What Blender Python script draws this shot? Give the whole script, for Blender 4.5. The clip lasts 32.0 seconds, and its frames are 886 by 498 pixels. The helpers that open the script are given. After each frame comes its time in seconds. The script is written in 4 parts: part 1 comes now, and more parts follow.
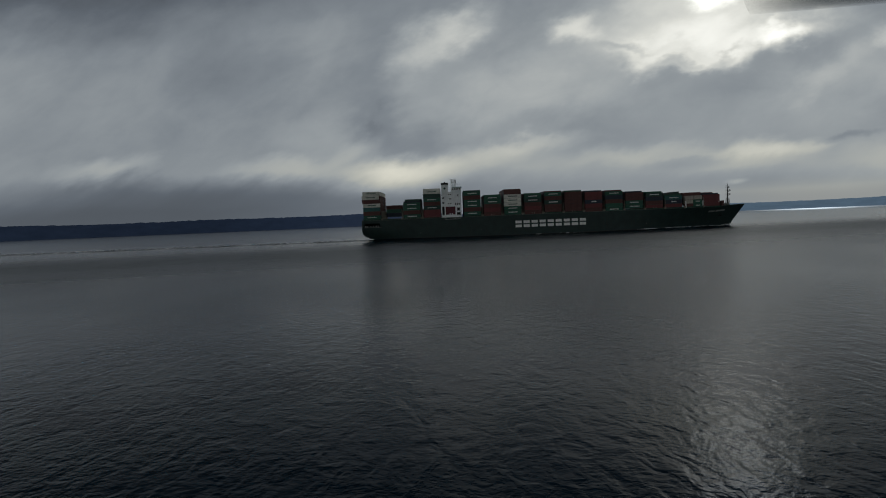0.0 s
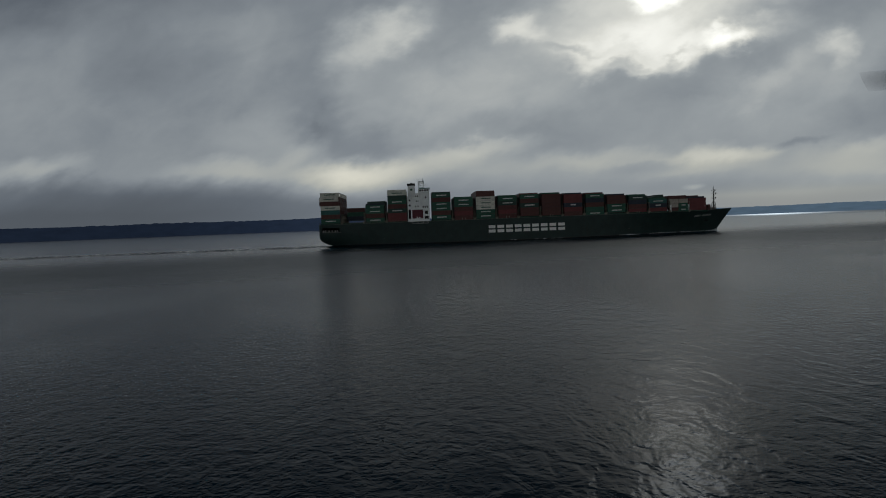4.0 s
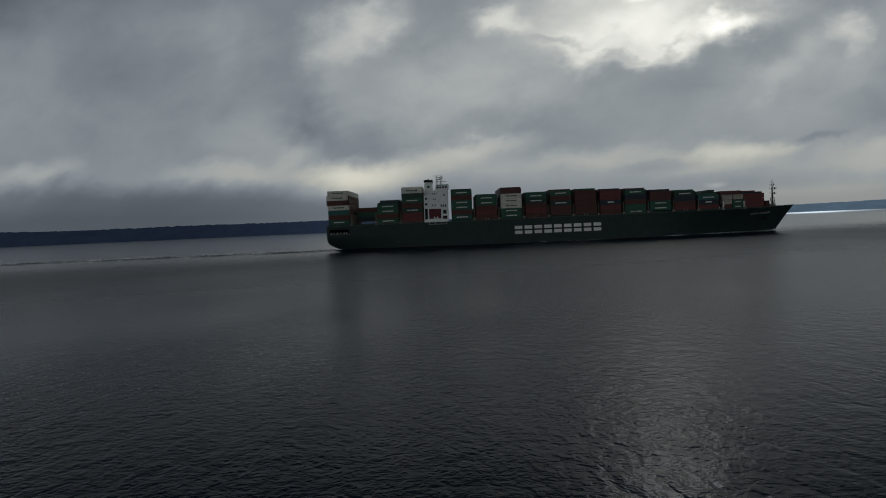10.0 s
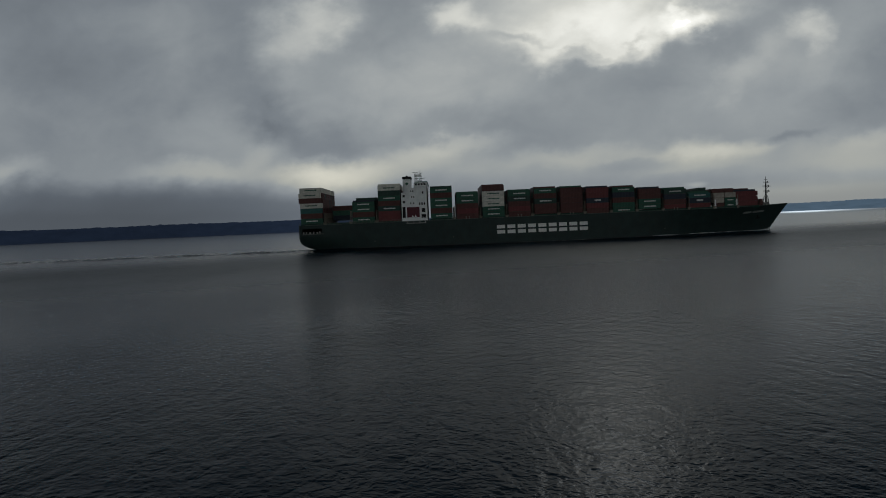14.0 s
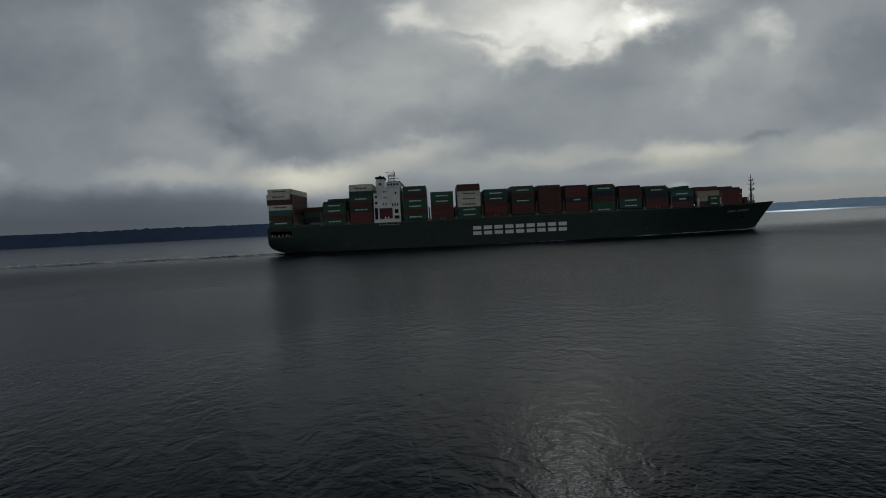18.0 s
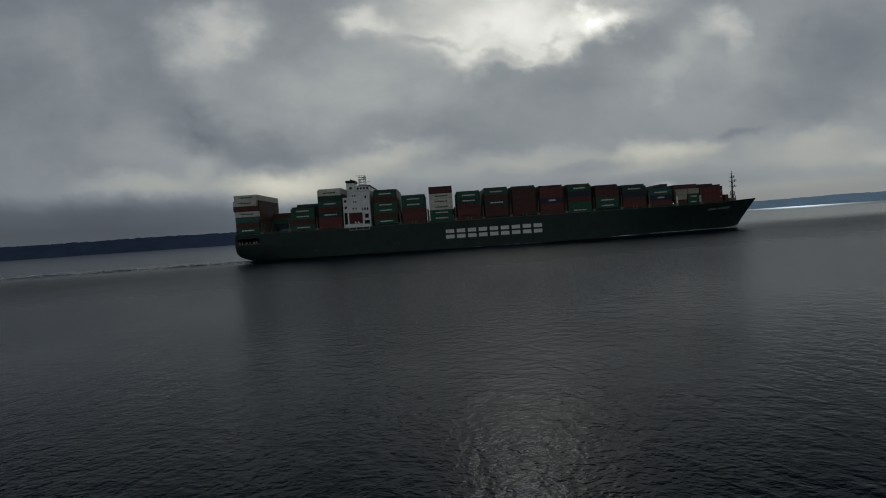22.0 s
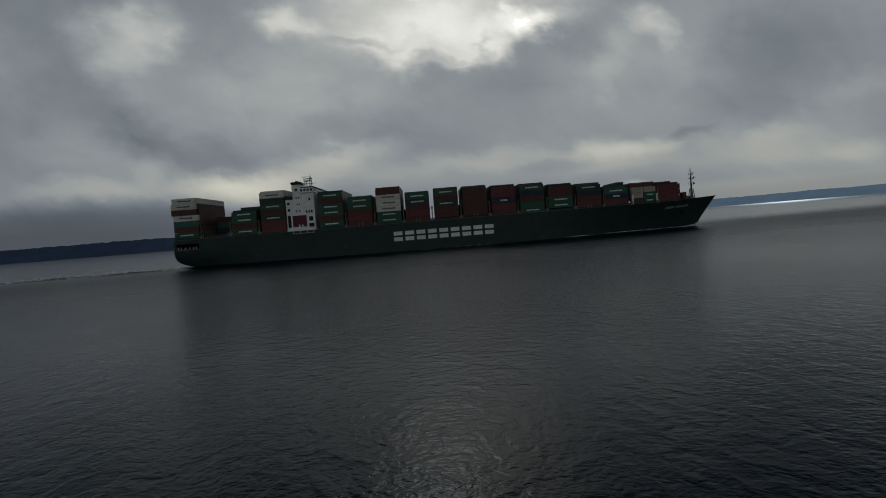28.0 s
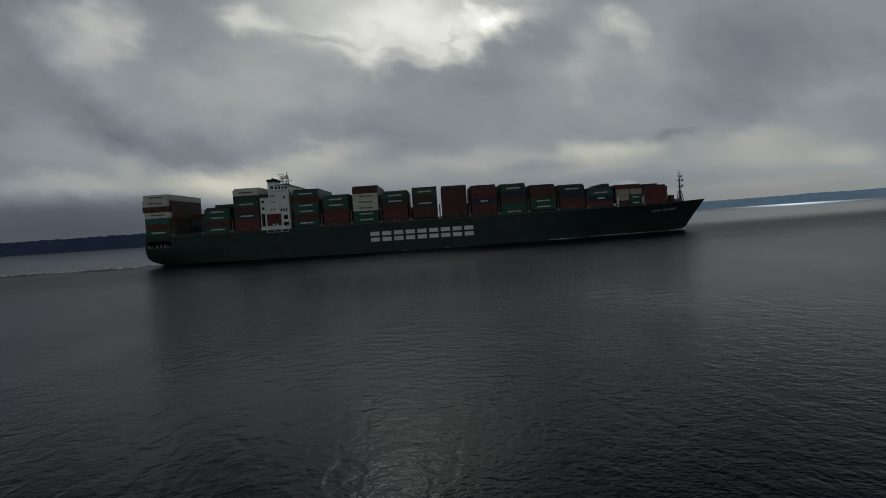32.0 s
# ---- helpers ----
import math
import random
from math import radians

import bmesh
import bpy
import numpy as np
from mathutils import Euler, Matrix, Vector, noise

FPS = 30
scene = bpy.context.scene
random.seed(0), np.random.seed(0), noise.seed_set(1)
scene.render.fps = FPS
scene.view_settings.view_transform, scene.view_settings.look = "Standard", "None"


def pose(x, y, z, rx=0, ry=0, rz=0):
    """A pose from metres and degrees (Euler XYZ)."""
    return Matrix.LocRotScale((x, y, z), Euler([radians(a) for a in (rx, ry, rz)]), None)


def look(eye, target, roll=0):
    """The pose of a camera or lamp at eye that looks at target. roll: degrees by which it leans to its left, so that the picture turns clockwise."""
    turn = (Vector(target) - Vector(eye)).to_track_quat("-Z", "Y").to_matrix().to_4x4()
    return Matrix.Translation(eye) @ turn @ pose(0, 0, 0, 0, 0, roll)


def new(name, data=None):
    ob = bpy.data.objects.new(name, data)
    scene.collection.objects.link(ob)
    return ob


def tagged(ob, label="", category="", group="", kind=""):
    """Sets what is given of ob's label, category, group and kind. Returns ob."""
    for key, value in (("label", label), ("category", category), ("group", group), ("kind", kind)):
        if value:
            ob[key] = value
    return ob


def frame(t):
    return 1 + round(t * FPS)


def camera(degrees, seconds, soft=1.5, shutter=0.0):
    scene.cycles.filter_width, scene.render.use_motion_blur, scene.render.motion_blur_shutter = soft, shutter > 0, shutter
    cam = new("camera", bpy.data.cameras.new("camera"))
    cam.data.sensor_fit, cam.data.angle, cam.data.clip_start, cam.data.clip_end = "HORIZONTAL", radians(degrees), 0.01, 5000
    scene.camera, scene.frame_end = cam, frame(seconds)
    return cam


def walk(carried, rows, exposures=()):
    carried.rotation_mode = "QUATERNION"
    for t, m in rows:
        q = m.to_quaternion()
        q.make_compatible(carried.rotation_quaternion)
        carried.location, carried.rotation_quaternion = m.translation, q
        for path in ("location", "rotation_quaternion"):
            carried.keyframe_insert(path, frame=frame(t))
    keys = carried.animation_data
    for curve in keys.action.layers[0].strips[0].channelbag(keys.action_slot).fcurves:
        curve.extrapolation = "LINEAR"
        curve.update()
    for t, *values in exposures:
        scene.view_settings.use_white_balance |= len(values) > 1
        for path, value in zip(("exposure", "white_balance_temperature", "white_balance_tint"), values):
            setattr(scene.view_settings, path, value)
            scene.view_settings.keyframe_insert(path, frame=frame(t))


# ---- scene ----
SPEED = 11.5  # the ship's way through the water, metres a second
LAST = 32.0


# ------------------------------------------------------------ camera
def aim(x, y, z, yaw, pitch, roll):
    return pose(x, y, z, 0, 0, yaw) @ pose(0, 0, 0, 90 + pitch) @ pose(0, 0, 0, 0, 0, roll)


FLIGHT = [
    (0, 62.25, -434.81, 12.41, 0.793, -2.765, -2.354),
    (0.5, 68.33, -429.98, 12.46, 0.042, -2.695, -2.264),
    (1, 74.41, -425.17, 12.49, -0.540, -2.721, -2.183),
    (1.5, 80.48, -420.40, 12.52, -1.061, -2.700, -2.121),
    (2, 86.55, -415.67, 12.55, -1.509, -2.696, -2.090),
    (2.5, 92.61, -411.00, 12.58, -1.875, -2.649, -2.099),
    (3, 98.68, -406.39, 12.60, -2.039, -2.605, -2.125),
    (3.5, 104.74, -401.85, 12.62, -2.128, -2.568, -2.161),
    (5.5, 129.20, -385.54, 12.64, -1.830, -2.229, -2.311),
    (6, 135.45, -382.07, 12.64, -1.583, -2.220, -2.352),
    (6.5, 141.73, -378.70, 12.64, -1.234, -2.230, -2.389),
    (7, 148.03, -375.44, 12.63, -0.665, -2.181, -2.415),
    (7.5, 154.37, -372.30, 12.62, -0.151, -2.200, -2.441),
    (8, 160.74, -369.26, 12.61, 0.278, -2.216, -2.473),
    (8.5, 167.15, -366.34, 12.60, 0.578, -2.222, -2.515),
    (9, 173.60, -363.55, 12.58, 0.749, -2.289, -2.549),
    (9.5, 180.10, -360.86, 12.59, 0.820, -2.277, -2.525),
    (10, 186.63, -358.29, 12.57, 0.820, -2.316, -2.495),
    (10.5, 193.20, -355.84, 12.56, 0.816, -2.345, -2.460),
    (11, 199.81, -353.48, 12.54, 0.794, -2.372, -2.425),
    (11.5, 206.46, -351.23, 12.52, 0.711, -2.401, -2.392),
    (12, 213.15, -349.06, 12.51, 0.586, -2.395, -2.394),
    (12.5, 219.88, -346.99, 12.48, 0.466, -2.444, -2.403),
    (13, 226.65, -344.98, 12.46, 0.357, -2.480, -2.401),
    (13.5, 233.46, -343.05, 12.42, 0.255, -2.487, -2.411),
    (14, 240.31, -341.18, 12.39, 0.104, -2.469, -2.439),
    (14.5, 247.20, -339.37, 12.35, -0.032, -2.458, -2.466),
    (16.5, 275.83, -333.45, 12.06, -0.166, -2.531, -2.682),
    (17, 283.26, -332.20, 11.98, -0.240, -2.448, -2.750),
    (17.5, 290.73, -330.98, 11.89, -0.271, -2.388, -2.808),
    (18, 298.24, -329.78, 11.81, -0.260, -2.344, -2.864),
    (18.5, 305.78, -328.62, 11.71, -0.218, -2.289, -2.956),
    (19, 313.37, -327.49, 11.61, -0.098, -2.316, -3.077),
    (19.5, 320.99, -326.40, 11.52, -0.072, -2.201, -3.192),
    (20, 328.64, -325.32, 11.44, -0.039, -2.168, -3.294),
    (20.5, 336.31, -324.27, 11.36, -0.041, -2.141, -3.402),
    (21, 344.00, -323.25, 11.29, -0.056, -2.095, -3.533),
    (21.5, 351.69, -322.25, 11.22, -0.125, -2.042, -3.718),
    (22, 359.39, -321.28, 11.16, -0.173, -2.017, -3.932),
    (22.5, 367.08, -320.33, 11.10, -0.174, -1.995, -4.135),
    (23, 374.78, -319.39, 11.06, -0.152, -2.010, -4.303),
    (23.5, 382.46, -318.46, 11.01, -0.094, -2.031, -4.469),
    (24, 390.14, -317.54, 10.98, -0.108, -2.006, -4.626),
    (24.5, 397.81, -316.63, 10.96, -0.175, -2.003, -4.722),
    (25, 405.47, -315.72, 10.94, -0.239, -2.033, -4.776),
    (25.5, 413.12, -314.82, 10.93, -0.274, -2.117, -4.805),
    (27.5, 443.33, -311.33, 11.09, -0.786, -2.167, -4.592),
    (28, 450.79, -310.39, 11.15, -0.930, -2.198, -4.609),
    (28.5, 458.24, -309.44, 11.22, -0.955, -2.187, -4.595),
    (29, 465.68, -308.47, 11.27, -0.910, -2.128, -4.540),
    (29.5, 473.11, -307.48, 11.34, -0.871, -2.106, -4.446),
    (30, 480.53, -306.45, 11.41, -0.792, -2.121, -4.321),
    (30.5, 487.95, -305.40, 11.48, -0.662, -2.157, -4.166),
    (31, 495.37, -304.33, 11.56, -0.613, -2.188, -4.013),
    (31.5, 502.78, -303.23, 11.63, -0.494, -2.235, -3.907),
    (32, 510.20, -302.12, 11.71, -0.426, -2.387, -3.840),
]
cam = camera(75.15, LAST, soft=1.0)
walk(cam, [(row[0], aim(*row[1:])) for row in FLIGHT], [(0, 0.12), (9, 0.08), (18, 0.0), (LAST, -0.07)])

# ------------------------------------------------------------ world and sun
world = bpy.data.worlds.new("world")
scene.world = world
world.use_nodes = True
sky = world.node_tree.nodes.new("ShaderNodeTexSky")
sky.sky_type, sky.sun_disc = "NISHITA", False
sky.sun_elevation, sky.sun_rotation = radians(18), radians(32)
world.node_tree.links.new(sky.outputs[0], world.node_tree.nodes["Background"].inputs[0])
world.node_tree.nodes["Background"].inputs[1].default_value = 0.05
sun = new("sun", bpy.data.lights.new("sun", "SUN"))
sun.data.energy, sun.data.angle, sun.data.color = 5.0, radians(3), (1.0, 0.87, 0.68)
sun.matrix_basis = look((530, 848, 325), (0, 0, 0))


# ------------------------------------------------------------ helpers
class Graph:
    """Short hand for building a node tree."""

    def __init__(self, tree):
        self.tree = tree

    def node(self, kind, **props):
        n = self.tree.nodes.new(kind)
        for key, value in props.items():
            setattr(n, key, value)
        return n

    def put(self, socket, value):
        if isinstance(value, bpy.types.NodeSocket):
            self.tree.links.new(value, socket)
        else:
            socket.default_value = value

    def maths(self, op, a, b=0.0, c=0.0, clamp=False):
        n = self.node("ShaderNodeMath", operation=op, use_clamp=clamp)
        for socket, value in zip(n.inputs, (a, b, c)):
            self.put(socket, value)
        return n.outputs[0]

    def noise(self, vector, scale, detail=4.0, rough=0.5, distort=0.0):
        n = self.node("ShaderNodeTexNoise")
        self.put(n.inputs["Vector"], vector)
        for key, value in (("Scale", scale), ("Detail", detail), ("Roughness", rough), ("Distortion", distort)):
            n.inputs[key].default_value = value
        return n.outputs[0]

    def mapping(self, vector, scale=(1, 1, 1), turn=0.0, move=(0, 0, 0)):
        n = self.node("ShaderNodeMapping")
        self.put(n.inputs[0], vector)
        n.inputs["Scale"].default_value, n.inputs["Location"].default_value = scale, move
        n.inputs["Rotation"].default_value = (0, 0, radians(turn))
        return n.outputs[0]

    def ramp(self, value, stops):
        n = self.node("ShaderNodeValToRGB")
        self.put(n.inputs[0], value)
        while len(n.color_ramp.elements) < len(stops):
            n.color_ramp.elements.new(0.5)
        for e, (at, colour) in zip(n.color_ramp.elements, stops):
            e.position, e.color = at, (*colour, 1)
        return n.outputs[0]

    def blend(self, factor, a, b, how="MIX"):
        n = self.node("ShaderNodeMixRGB", blend_type=how)
        for socket, value in zip(n.inputs, (factor, a, b)):
            self.put(socket, (*value, 1) if isinstance(value, tuple) and len(value) == 3 else value)
        return n.outputs[0]

    def bump(self, height, strength, distance):
        n = self.node("ShaderNodeBump")
        self.put(n.inputs["Height"], height)
        n.inputs["Strength"].default_value, n.inputs["Distance"].default_value = strength, distance
        return n.outputs[0]


def blank(name):
    m = bpy.data.materials.new(name)
    m.use_nodes = True
    return m, Graph(m.node_tree), m.node_tree.nodes["Principled BSDF"]


def paint(name, colour, rough=0.5, metal=0.0, wear=0.25, grime=(0.05, 0.045, 0.04), scale=1.0, streak=True, vary=0.12, patch=0.28):
    """Weathered paint: mottling, running dirt from the top down, a little relief."""
    m, g, b = blank(name)
    at = g.node("ShaderNodeTexCoord").outputs["Object"]
    rnd = g.node("ShaderNodeObjectInfo").outputs["Random"]
    mottle = g.noise(at, 0.6 * scale, 6, 0.6)
    runs = g.noise(g.mapping(at, (3 * scale, 3 * scale, 0.25 * scale) if streak else (1, 1, 1)), 1.0, 5, 0.65)
    fine = g.noise(at, 14 * scale, 3, 0.6)
    tone = g.maths("ADD", g.maths("MULTIPLY", rnd, vary), 1 - vary / 2)
    base = g.blend(1.0, colour, g.ramp(mottle, [(0.3, (1 - patch, 1 - patch, 1 - patch)), (0.7, (1.1, 1.1, 1.1))]), "MULTIPLY")
    base = g.blend(1.0, base, tone, "MULTIPLY")
    dirt = g.maths("MULTIPLY", g.ramp(runs, [(0.5, (0, 0, 0)), (0.75, (1, 1, 1))]), wear)
    base = g.blend(dirt, base, grime)
    g.put(b.inputs["Base Color"], base)
    g.put(b.inputs["Roughness"], g.maths("ADD", g.maths("MULTIPLY", fine, 0.2), rough - 0.1))
    b.inputs["Metallic"].default_value = metal
    b.inputs["Specular IOR Level"].default_value = 0.3
    g.put(b.inputs["Normal"], g.bump(mottle, 0.15, 0.02))
    return m


def part(name, bm, material, parent=None, label="", smooth=False):
    """Links a bmesh as one mesh object under a thing or a part."""
    mesh = bpy.data.meshes.new(name)
    bm.to_mesh(mesh)
    bm.free()
    for m in material if isinstance(material, (list, tuple)) else [material]:
        mesh.materials.append(m)
    if smooth:
        for p in mesh.polygons:
            p.use_smooth = True
    ob = new(name, mesh)
    if parent is not None:
        ob.parent = parent
    if label:
        tagged(ob, label)
    return ob


def box(bm, x0, x1, y0, y1, z0, z1, slot=0, bevel=0.0):
    """A box between two corners, its edges bevelled when asked."""
    m = Matrix.LocRotScale(((x0 + x1) / 2, (y0 + y1) / 2, (z0 + z1) / 2), None, (abs(x1 - x0), abs(y1 - y0), abs(z1 - z0)))
    made = bmesh.ops.create_cube(bm, size=1, matrix=m)["verts"]
    faces = {f for v in made for f in v.link_faces}
    for f in faces:
        f.material_index = slot
    if bevel:
        bmesh.ops.bevel(bm, geom=list({e for v in made for e in v.link_edges}), offset=bevel, segments=1, affect="EDGES")
    return bm


def rod(bm, a, b, r0, r1=None, n=8, slot=0):
    """A tapered round bar from a to b."""
    a, b = Vector(a), Vector(b)
    m = Matrix.Translation((a + b) / 2) @ (b - a).to_track_quat("Z", "Y").to_matrix().to_4x4()
    made = bmesh.ops.create_cone(bm, cap_ends=True, segments=n, radius1=r0, radius2=r0 if r1 is None else r1, depth=(b - a).length, matrix=m)["verts"]
    for f in {f for v in made for f in v.link_faces}:
        f.material_index = slot
    return bm


def fresh():
    return bmesh.new()


moving = []  # things that go with the ship


def aboard(ob):
    moving.append(ob)
    return ob


# ------------------------------------------------------------ materials
hull_green = paint("hull_green", (0.022, 0.043, 0.040), 0.55, wear=0.3, grime=(0.05, 0.035, 0.025), scale=0.35)
boot_red = paint("boot_red", (0.050, 0.047, 0.043), 0.6, wear=0.6)
deck_green = paint("deck_green", (0.02, 0.07, 0.05), 0.7)
rail_grey = paint("rail_grey", (0.15, 0.17, 0.15), 0.6)
roof_green = paint("roof_green", (0.05, 0.19, 0.15), 0.6)
house_white = paint("house_white", (0.88, 0.89, 0.88), 0.45, wear=0.16, grime=(0.4, 0.33, 0.26), scale=0.6, patch=0.08)
steel_grey = paint("steel_grey", (0.2, 0.2, 0.19), 0.55)
fairlead_grey = paint("fairlead_grey", (0.42, 0.42, 0.40), 0.6, wear=0.5)
lash_buff = paint("lash_buff", (0.24, 0.215, 0.17), 0.6, wear=0.4)
glass_dark = paint("glass_dark", (0.012, 0.014, 0.016), 0.12, wear=0.05)
shade_black = paint("shade_black", (0.015, 0.015, 0.015), 0.8)
boat_red = paint("boat_red", (0.11, 0.016, 0.028), 0.45)
letter_white = paint("letter_white", (0.84, 0.84, 0.8), 0.5, wear=0.1, grime=(0.3, 0.27, 0.22), patch=0.1)
text_white = paint("text_white", (0.8, 0.82, 0.78), 0.5, wear=0.2)
text_green = paint("text_green", (0.03, 0.12, 0.08), 0.5, wear=0.2)
funnel_black = paint("funnel_black", (0.02, 0.02, 0.02), 0.6)
PAINTS = {
    "green": paint("box_green", (0.028, 0.115, 0.075), 0.5),
    "pine": paint("box_pine", (0.026, 0.066, 0.052), 0.5),
    "teal": paint("box_teal", (0.035, 0.135, 0.125), 0.5),
    "white": paint("box_white", (0.78, 0.76, 0.68), 0.5, wear=0.35, grime=(0.22, 0.17, 0.12)),
    "brown": paint("box_brown", (0.112, 0.043, 0.038), 0.55),
    "red": paint("box_red", (0.175, 0.042, 0.044), 0.5),
    "navy": paint("box_navy", (0.028, 0.040, 0.060), 0.5),
    "tan": paint("box_tan", (0.5, 0.45, 0.38), 0.5),
}


# thin (+) and thick (-) places in the cloud: bearing and height as tangents from MID, half width, half height, turn, gain
CLOUDS_A = [
    (-0.384, 0.335, 0.089, 0.089, -3, -0.065),
    (-0.328, 0.193, 0.069, 0.044, -23, -0.045),
    (-0.537, 0.277, 0.159, 0.09, -3, -0.02),
    (0.198, 0.359, 0.231, 0.077, 5, 0.17),
    (0.137, 0.305, 0.087, 0.034, -13, 0.1),
    (0.342, 0.322, 0.124, 0.036, 17, 0.16),
    (0.231, 0.286, 0.043, 0.021, -3, 0.1),
    (-0.009, 0.35, 0.053, 0.029, -3, 0.12),
    (0.442, 0.345, 0.076, 0.033, 12, 0.09),
    (0.154, 0.318, 0.058, 0.013, 5, -0.06),
    (0.207, 0.29, 0.033, 0.012, -3, -0.1),
    (0.282, 0.303, 0.038, 0.012, 22, -0.08),
    (0.232, 0.228, 0.318, 0.048, 9, -0.03),
    (0.393, 0.267, 0.115, 0.029, 17, -0.01),
    (0.504, 0.261, 0.124, 0.031, 37, 0.05),
]
CLOUDS_B = [
    (0.718, 0.225, 0.143, 0.09, 27, -0.03),
    (0.095, 0.159, 0.185, 0.053, 5, -0.05),
    (-0.226, 0.149, 0.147, 0.049, -3, -0.03),
    (-0.073, 0.251, 0.127, 0.068, -3, 0.03),
    (-0.241, 0.222, 0.118, 0.059, -3, -0.01),
    (-0.324, 0.145, 0.049, 0.035, 27, 0.06),
    (-0.181, 0.095, 0.108, 0.029, -3, 0.02),
    (0.009, 0.138, 0.107, 0.016, 7, 0.05),
    (0.034, 0.1, 0.224, 0.035, -3, 0.06),
    (0.5, 0.114, 0.067, 0.019, 7, 0.09),
    (0.423, 0.092, 0.126, 0.023, 5, 0.06),
    (0.654, 0.079, 0.183, 0.058, 5, 0.06),
    (0.328, 0.085, 0.087, 0.012, 1, -0.06),
    (0.722, 0.121, 0.086, 0.019, 7, 0.03),
    (0.212, 0.109, 0.116, 0.019, 2, 0.03),
]
CLOUDS_C = [
    (-0.667, 0.03, 0.741, 0.06, -0, -0.21),
    (-0.515, 0.114, 0.198, 0.03, -3, 0.02),
    (0.426, 0.051, 0.021, 0.005, -5, 0.08),
    (0.327, 0.094, 0.226, 0.032, -5, 0.06),
    (0.621, 0.031, 0.321, 0.039, -0, -0.07),
    (-0.283, 0.345, 0.092, 0.056, 13, 0.14),
    (-0.224, 0.376, 0.052, 0.063, -32, 0.09),
    (-0.011, 0.359, 0.065, 0.043, -2, 0.06),
    (-0.73, 0.327, 0.105, 0.076, -2, -0.04),
    (-0.326, 0.197, 0.026, 0.012, -22, -0.03),
    (-0.446, 0.11, 0.118, 0.026, -2, 0.08),
    (-0.808, 0.117, 0.105, 0.029, -2, 0.1),
    (-0.213, 0.082, 0.12, 0.032, -2, 0.19),
    (-0.065, 0.123, 0.154, 0.029, 10, 0.07),
    (-0.217, 0.138, 0.111, 0.041, -22, -0.05),
]
CLOUDS_D = [
    (-0.595, 0.079, 0.504, 0.025, -2, -0.05),
    (-0.819, 0.215, 0.161, 0.057, -2, 0.02),
    (-0.966, 0.399, 0.148, 0.074, -2, -0.02),
    (0.263, 0.331, 0.168, 0.05, 8, 0.1),
    (0.391, 0.328, 0.051, 0.03, 18, 0.16),
    (0.428, 0.112, 0.064, 0.023, 8, 0.09),
    (0.599, 0.306, 0.044, 0.035, 40, 0.13),
    (0.401, 0.306, 0.036, 0.025, 30, 0.12),
    (0.48, 0.305, 0.053, 0.071, 35, -0.02),
    (0.736, 0.21, 0.159, 0.088, 15, -0.04),
    (0.848, 0.073, 0.083, 0.028, 5, 0.09),
    (0.75, 0.101, 0.146, 0.046, 10, 0.04),
    (0.57, 0.13, 0.073, 0.011, 7, -0.07),
    (0.902, 0.178, 0.106, 0.027, 15, 0.04),
    (-0.352, 0.245, 0.093, 0.046, -30, -0.04),
]
CLOUDS_E = [
    (-0.445, 0.175, 0.165, 0.046, -15, 0.05),
    (0.928, 0.273, 0.138, 0.069, -5, -0.02),
    (0.233, 0.342, 0.111, 0.046, 5, 0.09),
    (0.098, 0.319, 0.057, 0.013, -5, -0.1),
    (-0.626, 0.253, 0.479, 0.26, -3, -0.035),
    (0.273, 0.24, 0.5, 0.163, -3, 0.045),
    (0.699, 0.159, 0.287, 0.143, -3, 0.02),
    (0.588, 0.27, 0.19, 0.095, 17, 0.03),
    (-0.106, 0.223, 0.313, 0.125, -2, 0.05),
    (-0.391, 0.316, 0.211, 0.1, -2, 0.05),
    (-0.293, 0.095, 0.259, 0.07, -2, 0.03),
    # mostly unseen dark bank, added high on the left to dim near water
    (-1.138, 0.734, 0.728, 0.328, -2, -0.3),
    (-0.274, 0.082, 0.084, 0.026, -3, 0.05),
    (0.316, 0.474, 0.314, 0.105, 7, 0.3),
]
MID = Vector((280, -335, 0))
SKY_BASE = 0.545
SUN_SPOT, SUN_GAIN = (0.232, 0.572, 0), 21.0


